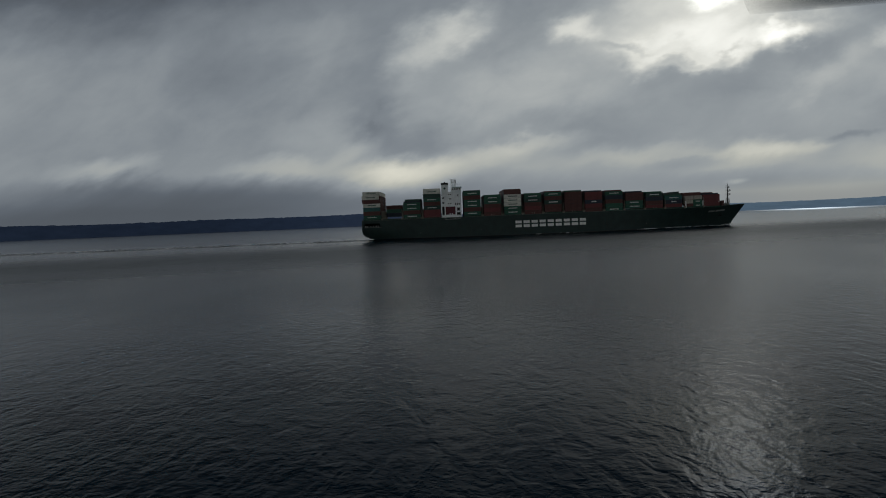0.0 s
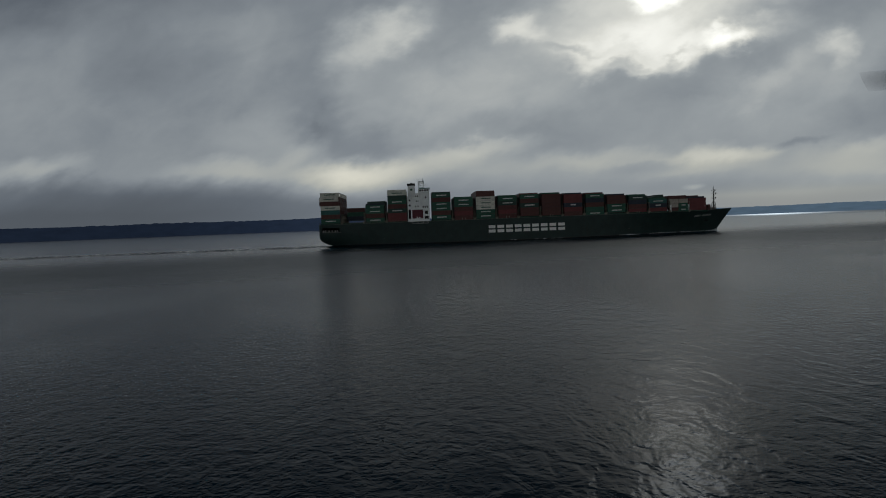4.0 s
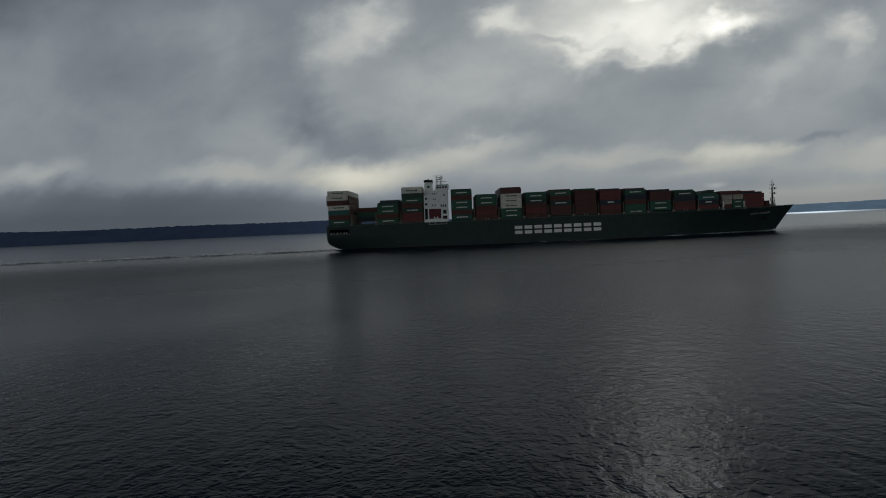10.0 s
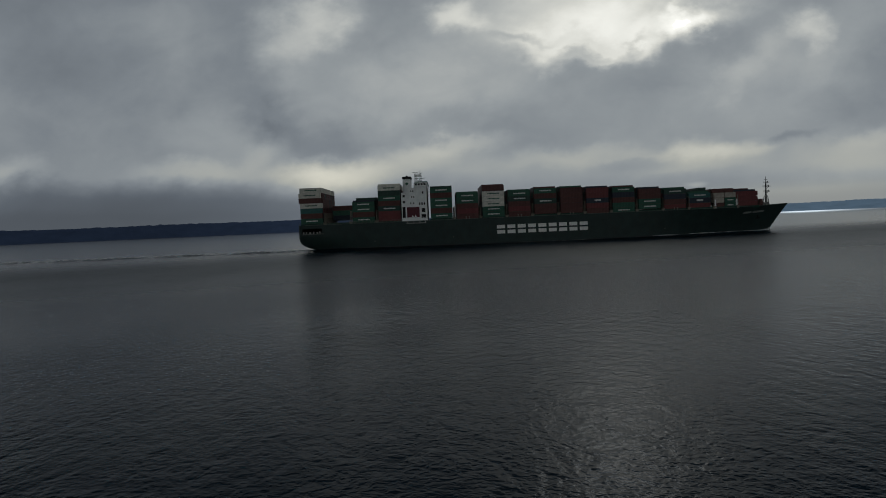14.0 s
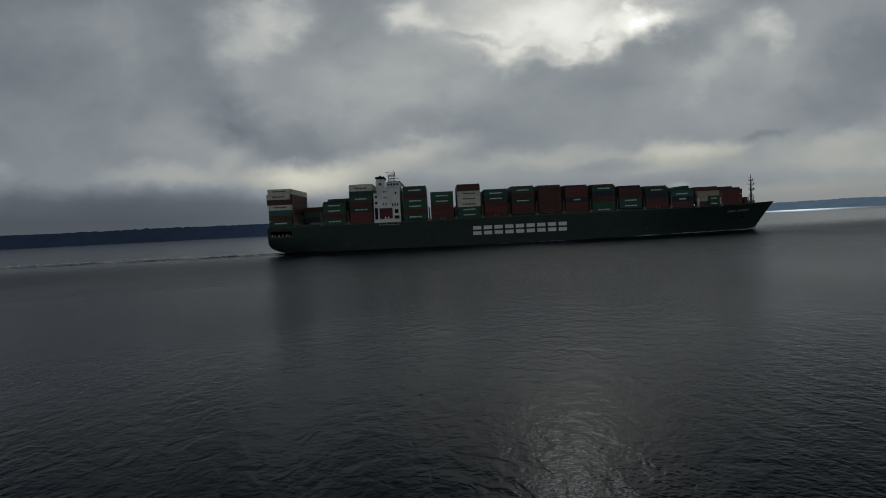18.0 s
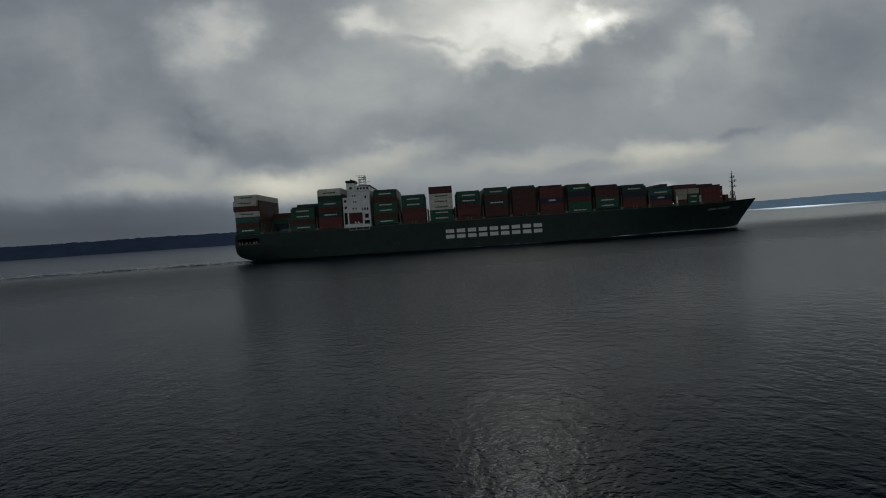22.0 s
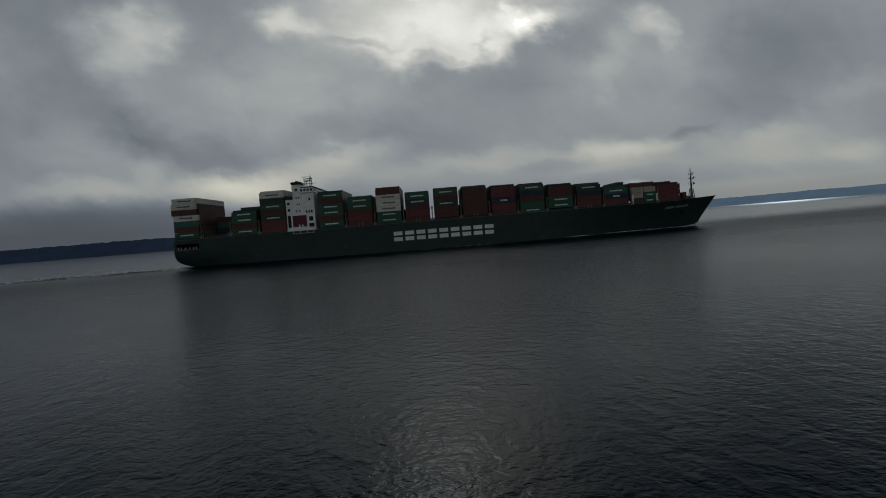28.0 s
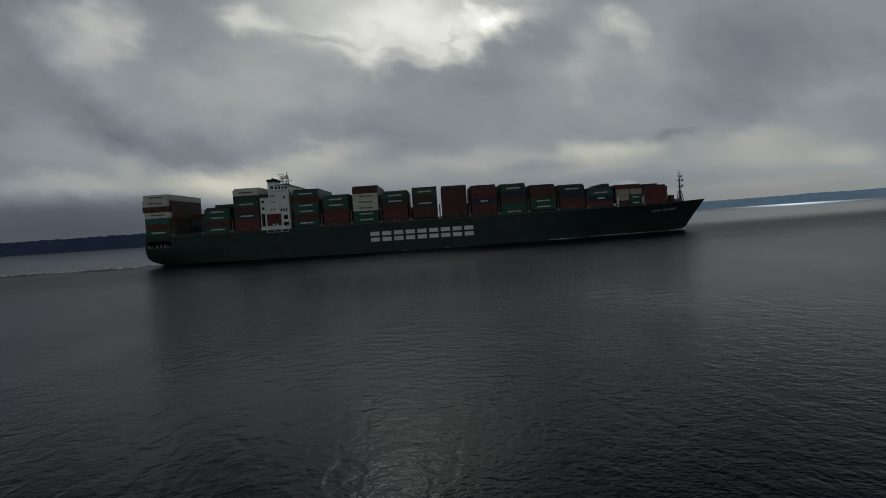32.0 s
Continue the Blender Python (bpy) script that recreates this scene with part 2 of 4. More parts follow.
def make_cloud():
    """Overcast: broad thin and thick places with torn edges, over a soft lumpy ground; u and v are the tangents of bearing and height seen from MID."""
    m = bpy.data.materials.new("cloud")
    m.use_nodes = True
    m.cycles.emission_sampling = "NONE"
    g = Graph(m.node_tree)
    m.node_tree.nodes.remove(m.node_tree.nodes["Principled BSDF"])
    spot = g.node("ShaderNodeNewGeometry").outputs["Position"]
    at = g.node("ShaderNodeSeparateXYZ")
    g.put(at.inputs[0], spot)
    ahead = g.maths("SUBTRACT", at.outputs[1], MID.y)
    away = g.maths("MAXIMUM", g.maths("ABSOLUTE", ahead), 250)
    uv = g.node("ShaderNodeCombineXYZ")
    g.put(uv.inputs[0], g.maths("DIVIDE", g.maths("SUBTRACT", at.outputs[0], MID.x), away))
    g.put(uv.inputs[1], g.maths("DIVIDE", g.maths("SUBTRACT", at.outputs[2], 11), away))
    g.put(uv.inputs[2], g.maths("MULTIPLY", g.maths("LESS_THAN", ahead, 0), 7.3))
    height = g.maths("DIVIDE", g.maths("SUBTRACT", at.outputs[2], 11), away)
    uv = uv.outputs[0]
    level = g.node("ShaderNodeMapRange", interpolation_type="SMOOTHSTEP")  # lumps flatten towards the horizon
    g.put(level.inputs[0], height)
    for key, number in (("From Min", 0.02), ("From Max", 0.22), ("To Min", 0.15), ("To Max", 1.0)):
        level.inputs[key].default_value = number
    level = level.outputs[0]
    warp = g.node("ShaderNodeTexNoise")  # tears the edges
    g.put(warp.inputs["Vector"], g.mapping(uv, (9, 13, 1)))
    warp.inputs["Scale"].default_value, warp.inputs["Detail"].default_value, warp.inputs["Roughness"].default_value = 1.0, 5.0, 0.55
    shift = g.node("ShaderNodeVectorMath", operation="SUBTRACT")
    g.put(shift.inputs[0], warp.outputs["Color"])
    shift.inputs[1].default_value = (0.5, 0.5, 0.5)
    grow = g.node("ShaderNodeVectorMath", operation="SCALE")
    g.put(grow.inputs[0], shift.outputs[0])
    g.put(grow.inputs["Scale"], g.maths("MULTIPLY", level, 0.13))
    torn = g.node("ShaderNodeVectorMath", operation="ADD")
    g.put(torn.inputs[0], uv)
    g.put(torn.inputs[1], grow.outputs[0])
    flat = g.node("ShaderNodeVectorMath", operation="MULTIPLY")
    g.put(flat.inputs[0], torn.outputs[0])
    flat.inputs[1].default_value = (1, 1, 0)
    flat = flat.outputs[0]
    broad = g.noise(g.mapping(uv, (3.8, 5.0, 1), 8), 1.0, 3, 0.45, 0.4)
    puffs = g.noise(g.mapping(uv, (8, 10.5, 1), -12), 1.0, 5, 0.52, 0.5)
    wisps = g.noise(g.mapping(uv, (22, 30, 1), 15), 1.0, 3, 0.5, 0.6)
    value = g.maths("MULTIPLY", g.maths("SUBTRACT", broad, 0.5), 0.09)
    value = g.maths("MULTIPLY_ADD", g.maths("SUBTRACT", puffs, 0.5), 0.10, value)
    value = g.maths("MULTIPLY_ADD", g.maths("SUBTRACT", wisps, 0.5), 0.03, value)
    value = g.maths("MULTIPLY", value, level)
    over = g.node("ShaderNodeMapRange", interpolation_type="SMOOTHSTEP")  # unseen cloud overhead: darkened ahead to dim near water, lightened behind for the ship
    g.put(over.inputs[0], height)
    over.inputs["From Min"].default_value, over.inputs["From Max"].default_value = 0.33, 0.90
    side = g.node("ShaderNodeMapRange", interpolation_type="SMOOTHSTEP")
    g.put(side.inputs[0], ahead)
    for key, number in (("From Min", -700), ("From Max", 150), ("To Min", 0.14), ("To Max", -0.44)):
        side.inputs[key].default_value = number
    value = g.maths("ADD", g.maths("MULTIPLY_ADD", over.outputs[0], side.outputs[0], value), SKY_BASE)
    total = None
    for u, v, ru, rv, turn, gain in CLOUDS_A + CLOUDS_B + CLOUDS_C + CLOUDS_D + CLOUDS_E:
        to = g.node("ShaderNodeMapping", vector_type="TEXTURE")
        g.put(to.inputs[0], flat)
        to.inputs["Location"].default_value, to.inputs["Scale"].default_value = (u, v, 0), (ru * 1.35, rv * 1.35, 1)
        to.inputs["Rotation"].default_value = (0, 0, radians(turn))
        ball = g.node("ShaderNodeTexGradient", gradient_type="SPHERICAL")
        g.put(ball.inputs[0], to.outputs[0])
        soft = g.node("ShaderNodeMapRange", interpolation_type="SMOOTHSTEP")
        g.put(soft.inputs[0], ball.outputs["Fac"])
        soft.inputs["From Max"].default_value = 0.9
        total = g.maths("MULTIPLY", soft.outputs[0], gain) if total is None else g.maths("MULTIPLY_ADD", soft.outputs[0], gain, total)
    front = g.node("ShaderNodeMapRange", interpolation_type="SMOOTHSTEP")  # the bright side is towards the sun alone
    g.put(front.inputs[0], ahead)
    for key, number in (("From Min", 60), ("From Max", 420)):
        front.inputs[key].default_value = number
    value = g.maths("MULTIPLY_ADD", total, front.outputs[0], value)
    rear_lift = g.node("ShaderNodeMapRange", interpolation_type="SMOOTHSTEP")  # unseen sky behind the flight, made paler to light the ship's near side
    g.put(rear_lift.inputs[0], ahead)
    for key, number in (("From Min", -150), ("From Max", -900), ("To Min", 0.0), ("To Max", 0.10)):
        rear_lift.inputs[key].default_value = number
    value = g.maths("ADD", value, rear_lift.outputs[0])
    glow = g.ramp(value, [(0.0, (0.01, 0.012, 0.015)), (0.25, (0.046, 0.052, 0.060)), (0.38, (0.104, 0.121, 0.143)), (0.50, (0.190, 0.214, 0.238)), (0.60, (0.285, 0.311, 0.326)), (0.70, (0.430, 0.448, 0.438)), (0.82, (0.64, 0.645, 0.60)), (1.0, (0.99, 0.99, 0.93))])
    e = g.node("ShaderNodeEmission")
    low = g.node("ShaderNodeMapRange", interpolation_type="SMOOTHSTEP")  # thin cloud low down is warmed by the haze
    g.put(low.inputs[0], height)
    for key, number in (("From Min", 0.07), ("From Max", 0.20), ("To Min", 1.0), ("To Max", 0.0)):
        low.inputs[key].default_value = number
    bright = g.node("ShaderNodeMapRange", interpolation_type="SMOOTHSTEP")
    g.put(bright.inputs[0], value)
    bright.inputs["From Min"].default_value, bright.inputs["From Max"].default_value = 0.55, 0.70
    g.put(e.inputs[0], g.blend(g.maths("MULTIPLY", low.outputs[0], bright.outputs[0]), glow, g.blend(1.0, glow, (1.03, 1.0, 0.92), "MULTIPLY")))
    thin = g.maths("MAXIMUM", g.maths("SUBTRACT", value, 0.98), 0.0)  # where the cloud thins out the sun comes through
    near_sun = g.node("ShaderNodeMapping", vector_type="TEXTURE")
    g.put(near_sun.inputs[0], flat)
    near_sun.inputs["Location"].default_value, near_sun.inputs["Scale"].default_value = SUN_SPOT, (0.14, 0.198, 1)
    disc = g.node("ShaderNodeTexGradient", gradient_type="QUADRATIC_SPHERE")
    g.put(disc.inputs[0], near_sun.outputs[0])
    shine = g.maths("MULTIPLY", g.maths("MULTIPLY", disc.outputs["Fac"], front.outputs[0]), SUN_GAIN)
    g.put(e.inputs[1], g.maths("ADD", g.maths("MULTIPLY_ADD", thin, 30.0, 1.0), shine))
    # a long break far off, through which the sun reaches the water
    far_break = g.node("ShaderNodeMapping", vector_type="TEXTURE")
    g.put(far_break.inputs[0], spot)
    far_break.inputs["Location"].default_value, far_break.inputs["Scale"].default_value = (2500, 2950, 0), (1800, 1900, 1e4)
    far_break.inputs["Rotation"].default_value = (0, 0, radians(-35))
    hole = g.node("ShaderNodeTexGradient", gradient_type="SPHERICAL")
    g.put(hole.inputs[0], far_break.outputs[0])
    veil = g.node("ShaderNodeMapRange", interpolation_type="SMOOTHSTEP")
    g.put(veil.inputs[0], hole.outputs["Fac"])
    veil.inputs["From Max"].default_value, veil.inputs["To Max"].default_value = 0.9, 0.075
    clear, both = g.node("ShaderNodeBsdfTransparent"), g.node("ShaderNodeAddShader")
    g.put(clear.inputs[0], g.blend(1.0, (0.52, 0.70, 1.0), veil.outputs[0], "MULTIPLY"))
    g.put(both.inputs[0], e.outputs[0])
    g.put(both.inputs[1], clear.outputs[0])
    g.put(m.node_tree.nodes["Material Output"].inputs[0], both.outputs[0])
    return m


def make_water():
    m, g, b = blank("sea_water")
    at = g.node("ShaderNodeNewGeometry").outputs["Position"]
    b.inputs["Base Color"].default_value = (0.0003, 0.0118, 0.0225, 1)
    b.inputs["IOR"].default_value = 1.15
    place = g.node("ShaderNodeSeparateXYZ")  # the breeze ruffles the water between the flight and the ship
    g.put(place.inputs[0], g.mapping(at, (1, 1, 1), -15.5))
    breeze = g.node("ShaderNodeMapRange", interpolation_type="SMOOTHSTEP")
    g.put(breeze.inputs[0], place.outputs[1])
    for key, value in (("From Min", -410), ("From Max", -110), ("To Min", 0.0), ("To Max", 1.0)):
        breeze.inputs[key].default_value = value
    calm = breeze.outputs[0]
    lee = g.node("ShaderNodeMapRange", interpolation_type="SMOOTHSTEP")  # still water from the ship on
    g.put(lee.inputs[0], place.outputs[1])
    for key, value in (("From Min", -190), ("From Max", 20), ("To Min", 0.0), ("To Max", 1.0)):
        lee.inputs[key].default_value = value
    still = lee.outputs[0]
    squall = g.node("ShaderNodeMapping", vector_type="TEXTURE")  # wind on the water off the eastern shore
    g.put(squall.inputs[0], at)
    squall.inputs["Location"].default_value, squall.inputs["Scale"].default_value = (2600, 2900, 0), (2300, 2300, 1)
    ruffled = g.node("ShaderNodeTexGradient", gradient_type="SPHERICAL")
    g.put(ruffled.inputs[0], squall.outputs[0])
    ruffled = g.maths("MULTIPLY", ruffled.outputs["Fac"], 2.0, clamp=True)
    g.put(b.inputs["Roughness"], g.maths("MULTIPLY_ADD", ruffled, 0.16, g.maths("MULTIPLY_ADD", still, -0.24, g.maths("MULTIPLY_ADD", calm, 0.24, 0.145))))
    gusts = g.ramp(g.noise(g.mapping(at, (0.022, 0.014, 1), 25), 1.0, 4, 0.6), [(0.40, (0.4, 0.4, 0.4)), (0.60, (1.05, 1.05, 1.05))])
    gusts = g.maths("MULTIPLY", gusts, g.maths("MULTIPLY_ADD", still, -1.9, g.maths("MULTIPLY_ADD", calm, 1.6, 1.0)))
    chop = g.noise(g.mapping(at, (1.0, 1.25, 1), 20), 1.0, 3.2, 0.56, 0.4)
    drift = g.node("ShaderNodeMapping", vector_type="TEXTURE")  # wavelets whose crests run away from the flight
    g.put(drift.inputs[0], at)
    drift.inputs["Scale"].default_value, drift.inputs["Rotation"].default_value = (2.5, 1.5, 1), (0, 0, radians(96))
    swell = g.noise(drift.outputs[0], 1.0, 2, 0.45, 0.9)
    fine = g.noise(g.mapping(at, (2.7, 3.0, 1), 35), 1.0, 2, 0.5)
    small = g.maths("MULTIPLY", g.maths("ADD", g.maths("MULTIPLY", chop, 0.07), g.maths("MULTIPLY", fine, 0.05)), gusts)
    g.put(b.inputs["Normal"], g.bump(g.maths("ADD", small, g.maths("MULTIPLY", swell, 0.095)), 1.0, 1.0))
    return m


cloud_mat, water_mat = make_cloud(), make_water()


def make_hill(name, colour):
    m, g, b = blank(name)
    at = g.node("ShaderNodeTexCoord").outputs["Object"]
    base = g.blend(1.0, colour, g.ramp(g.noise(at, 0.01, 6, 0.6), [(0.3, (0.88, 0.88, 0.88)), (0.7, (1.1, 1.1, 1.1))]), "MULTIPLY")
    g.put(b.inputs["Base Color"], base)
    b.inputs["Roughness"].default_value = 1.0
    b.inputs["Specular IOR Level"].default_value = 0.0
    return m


# the blue haze of distance is put into these base colours
hill_near, hill_far = make_hill("wooded_shore_haze", (0.105, 0.145, 0.230)), make_hill("hazy_shore", (0.32, 0.44, 0.55))

# ------------------------------------------------------------ sea, sky, shores
def sea():
    bm = fresh()
    bmesh.ops.create_circle(bm, cap_ends=True, segments=96, radius=4900, matrix=Matrix.Translation(MID))
    tagged(part("water", bm, water_mat), "dark grey rippled sea water under cloud", "water", kind="structure")


def cloud_height(r):
    """The underside of the cloud, high overhead and low towards the shores."""
    k = np.interp(r, (0, 300, 600, 900, 1100, 1400, 1800, 2400, 3200, 4300), (435, 410, 360, 292, 240, 193, 165, 138, 125, 122))
    return float(k)


def clouds():
    """A low sheet of cloud that comes down behind the shores."""
    bm, rings, n = fresh(), [], 120
    spans = [60, 150, 300, 450, 600, 700, 800, 900, 1000, 1100, 1200, 1300, 1400, 1600, 1800, 2100, 2400, 2800, 3200, 3800, 4300] + [4300 + 560 * math.sin(radians(a)) for a in range(10, 91, 8)] + [4860]
    for r in spans:
        fall = 1 if r <= 4300 else math.sqrt(max(0, 1 - ((r - 4300) / 560) ** 2))
        z = cloud_height(r) * fall - 3 * (fall < 1)
        rings.append([bm.verts.new((MID.x + r * math.cos(math.tau * k / n), MID.y + r * math.sin(math.tau * k / n), z)) for k in range(n)])
    bm.faces.new(rings[0])
    for a, b in zip(rings, rings[1:]):
        for k in range(n):
            bm.faces.new((a[k], a[(k + 1) % n], b[(k + 1) % n], b[k]))
    tagged(part("ceiling", bm, cloud_mat, smooth=True), "low grey overcast cloud layer with bright gaps", "cloud", kind="structure")


def shore(name, label, material, a0, a1, reach, tall, seed):
    """A long wooded ridge across the water, between two bearings from north."""
    bm, rows, n = fresh(), [], int((a1 - a0) * 9)
    for k in range(n + 1):
        a = radians(a0 + (a1 - a0) * k / n)
        f = k / n
        ends = min(1, f * 8, (1 - f) * 8)
        lift = tall * ends * (0.90 + 0.16 * noise.noise((f * 9, seed, 0)) + 0.04 * noise.noise((f * 45, seed, 3)) + 0.022 * noise.noise((f * 400, seed, 7)))
        column = []
        for r, z in ((0, -1), (15, 0.07), (90, 0.45), (190, 0.8), (300, 1.0), (420, -0.1)):
            r = reach + r + 40 * noise.noise((f * 14, seed, 5))
            h = lift * z * (1 + 0.05 * noise.noise((f * 220, seed, z * 9))) if z > 0 else z
            column.append(bm.verts.new((MID.x + r * math.sin(a), MID.y + r * math.cos(a), h)))
        rows.append(column)
    for a, b in zip(rows, rows[1:]):
        for k in range(len(a) - 1):
            bm.faces.new((a[k], b[k], b[k + 1], a[k + 1]))
    tagged(part(name, bm, material), label, "shore", kind="structure")


sea()
clouds()
shore("backdrop", "dark wooded ridge along the far shore, haze blue painted in", hill_near, -100, 8, 4150, 99, 2.0)
shore("backdrop", "pale ridge along the far shore, blue haze painted in", hill_far, 2, 100, 4300, 63, 5.0)
shore("backdrop", "dark wooded ridge along the far shore, haze blue painted in", hill_near, 95, 265, 4250, 80, 9.0)


# ------------------------------------------------------------ the ship's hull
DECK = 14.9
TIP = 283.6


def stem_at(z):
    """How far forward the stem reaches at a height."""
    return 271.2 + 12.4 * max(0, z / 16.4) ** 1.1


def beam_at(x, z):
    """Half the hull's breadth at a station and height; forward stations are raked with the stem."""
    u = min(1, max(0, (x - 206) / (TIP - 206)))
    v = min(1, max(0, (x - 176) / (TIP - 176)))
    deck, line = 20 * (1 - u ** 2.5), 20 * (1 - v ** 1.75)
    half = line + (deck - line) * min(1, max(0, z / DECK)) ** 1.3
    if x < 46:  # the run aft, under the counter
        half -= 6 * (1 - max(0, x) / 46) ** 1.5 * max(0, 1 - max(0, z) / 9) ** 1.6
        if x < 1:
            half -= 2.0 * ((1 - x) / 2.6) ** 2
    return max(half, 0.0)


def raked(x, z):
    """The true station of a point of the shell."""
    return x if x < 176 else 176 + (x - 176) * (stem_at(z) - 176) / (TIP - 176)


def keel_at(x):
    """The lowest point of the shell that is built at a station."""
    if x > 18.4:
        return -3.0
    k = 1 - (x + 1.6) / 20.0
    return -0.3 + 7.0 * (1 - math.sqrt(1 - k * k))


def sheer(x):
    return DECK + max(0, (x - 225) / 60) ** 2 * 1.5


def hull():
    bm, cols = fresh(), []
    stations = [-1.6, -1.5, -1.2, -0.7, 0, 1, 2.2, 3.8, 5.5, 8, 11, 14, 18.3, 18.5, 22, 28, 36, 46] + list(range(58, 180, 12)) + list(range(182, 279, 3)) + [279, 281, 282.3, 283.1, TIP]
    for x in stations:
        col, low, top = [], keel_at(x), sheer(x)
        for k in range(15):
            z = low + (top - low) * k / 14
            col.append((raked(x, z), beam_at(x, z), z))
        cols.append(col)
    sides = []
    for s in (-1, 1):
        grid = [[bm.verts.new((x, s * b, z)) for x, b, z in col] for col in cols]
        for a, b in zip(grid, grid[1:]):
            for k in range(14):
                bm.faces.new((a[k], b[k], b[k + 1], a[k + 1]) if s < 0 else (a[k], a[k + 1], b[k + 1], b[k]))
        sides.append(grid)
    for k in range(14):
        bm.faces.new((sides[0][0][k], sides[0][0][k + 1], sides[1][0][k + 1], sides[1][0][k]))
    for a, b, c, d in zip(sides[0], sides[0][1:], sides[1], sides[1][1:]):
        bm.faces.new((a[0], c[0], d[0], b[0]))
    bmesh.ops.remove_doubles(bm, verts=bm.verts, dist=0.01)
    return bm


ship = aboard(tagged(new("container_ship"), "dark green loaded container ship under way on calm water", "ship"))
part("hull", hull(), hull_green, ship, smooth=True)


def deck():
    bm, last = fresh(), None
    for x in [-1.4, 0.3] + list(range(6, 284, 6)) + [283]:
        b, z = beam_at(x, DECK) - 0.15, sheer(x) - 0.5
        pair = (bm.verts.new((x, -b, z)), bm.verts.new((x, b, z)))
        if last:
            bm.faces.new((last[0], pair[0], pair[1], last[1]))
        last = pair
    return bm


part("deck", deck(), deck_green, ship, "dark green painted steel deck")


def gunwale():
    """The flat rail that caps the shell, both sides."""
    bm = fresh()
    for s in (-1, 1):
        last = None
        for x in [-1.6, -0.6, 0] + list(range(4, 284, 4)) + [TIP]:
            b, z = max(beam_at(x, DECK), 0.05), sheer(x)
            ring = [bm.verts.new((x, s * (b + dy), z + dz)) for dy, dz in ((0.12, -0.16), (0.12, 0.02), (-0.3, 0.02), (-0.3, -0.16))]
            if last:
                for k in range(4):
                    bm.faces.new((last[k], ring[k], ring[(k + 1) % 4], last[(k + 1) % 4]))
            last = ring
    return bm


part("rail", gunwale(), rail_grey, ship, "worn pale steel rail")


# ------------------------------------------------------------ containers
PITCH, BAY = 14.52, 12.19
WIDE = 2.438


def corrugated(bm, p, u, v, n, waves, depth, slot=0):
    """A panel from p along u and up v, folded into waves that sink by depth against the normal n."""
    last = None
    steps = waves * 4
    for k in range(steps + 1):
        sink = depth if k % 4 in (2, 3) and k < steps else 0.0
        q = p + u * (k / steps) - n * sink
        pair = (bm.verts.new(q), bm.verts.new(q + v))
        if last:
            f = bm.faces.new((last[0], pair[0], pair[1], last[1]))
            f.material_index = slot
        last = pair


def container_mesh(long, high, colour):
    """A freight container: corner posts, rails, folded side and end panels, roof; its origin at the lower aft starboard corner."""
    bm = fresh()
    w, post, rail = WIDE - 0.04, 0.16, 0.14
    for x in (0, long - post):
        for y in (0, w - post):
            box(bm, x, x + post, y, y + post, 0, high)
            for z in (0, high - 0.12):
                box(bm, x - 0.006, x + post + 0.006, y - 0.006, y + post + 0.006, z, z + 0.12)
    for z in (0.004, high - rail - 0.004):
        for y in (0.004, w - 0.104):
            box(bm, post, long - post, y, y + 0.1, z, z + rail)
        for x in (0.004, long - 0.104):
            box(bm, x, x + 0.1, post, w - post, z, z + rail)
    up, inner = Vector((0, 0, high - 2 * rail)), long - 2 * post
    waves = 14 if long > 8 else 7
    corrugated(bm, Vector((post, 0.03, rail)), Vector((inner, 0, 0)), up, Vector((0, -1, 0)), waves, 0.05)
    corrugated(bm, Vector((long - post, w - 0.03, rail)), Vector((-inner, 0, 0)), up, Vector((0, 1, 0)), waves, 0.05)
    corrugated(bm, Vector((0.03, w - post, rail)), Vector((0, 2 * post - w, 0)), up, Vector((-1, 0, 0)), 5, 0.05)
    top = [bm.verts.new(c) for c in ((post, post, high - 0.05), (long - post, post, high - 0.05), (long - post, w - post, high - 0.05), (post, w - post, high - 0.05))]
    bm.faces.new(top)
    mesh = bpy.data.meshes.new("container")
    bm.to_mesh(mesh)
    bm.free()
    mesh.materials.append(PAINTS[colour])
    return mesh


def door_mesh(long, high, colour, leaf):
    """One door leaf, pressed in one piece with two upright locking bars."""
    bm, w, last = fresh(), WIDE - 0.04, None
    y0 = 0.17 if leaf == 0 else w / 2 + 0.01
    for dy, out in ((0, 0), (0.22, 0), (0.22, 0.04), (0.3, 0.04), (0.3, 0), (0.7, 0), (0.7, 0.04), (0.78, 0.04), (0.78, 0), (w / 2 - 0.18, 0)):
        x = long - 0.05 + out
        pair = (bm.verts.new((x, y0 + dy, 0.15)), bm.verts.new((x, y0 + dy, high - 0.15)))
        if last:
            bm.faces.new((last[0], pair[0], pair[1], last[1]))
        last = pair
    mesh = bpy.data.meshes.new("door")
    bm.to_mesh(mesh)
    bm.free()
    mesh.materials.append(PAINTS[colour])
    return mesh


def lettering_mesh(long, high, ink):
    """The maker's word on the long side, as a row of plain blocks run together."""
    bm = fresh()
    x0, x1 = long * 0.24, long * 0.78
    n = 9
    for k in range(n):
        a = x0 + (x1 - x0) * k / n
        box(bm, a, a + (x1 - x0) / n * 0.86, -0.012, 0.025, high * 0.5 - 0.28, high * 0.5 + 0.34)
    mesh = bpy.data.meshes.new("lettering")
    bm.to_mesh(mesh)
    bm.free()
    mesh.materials.append(ink)
    return mesh


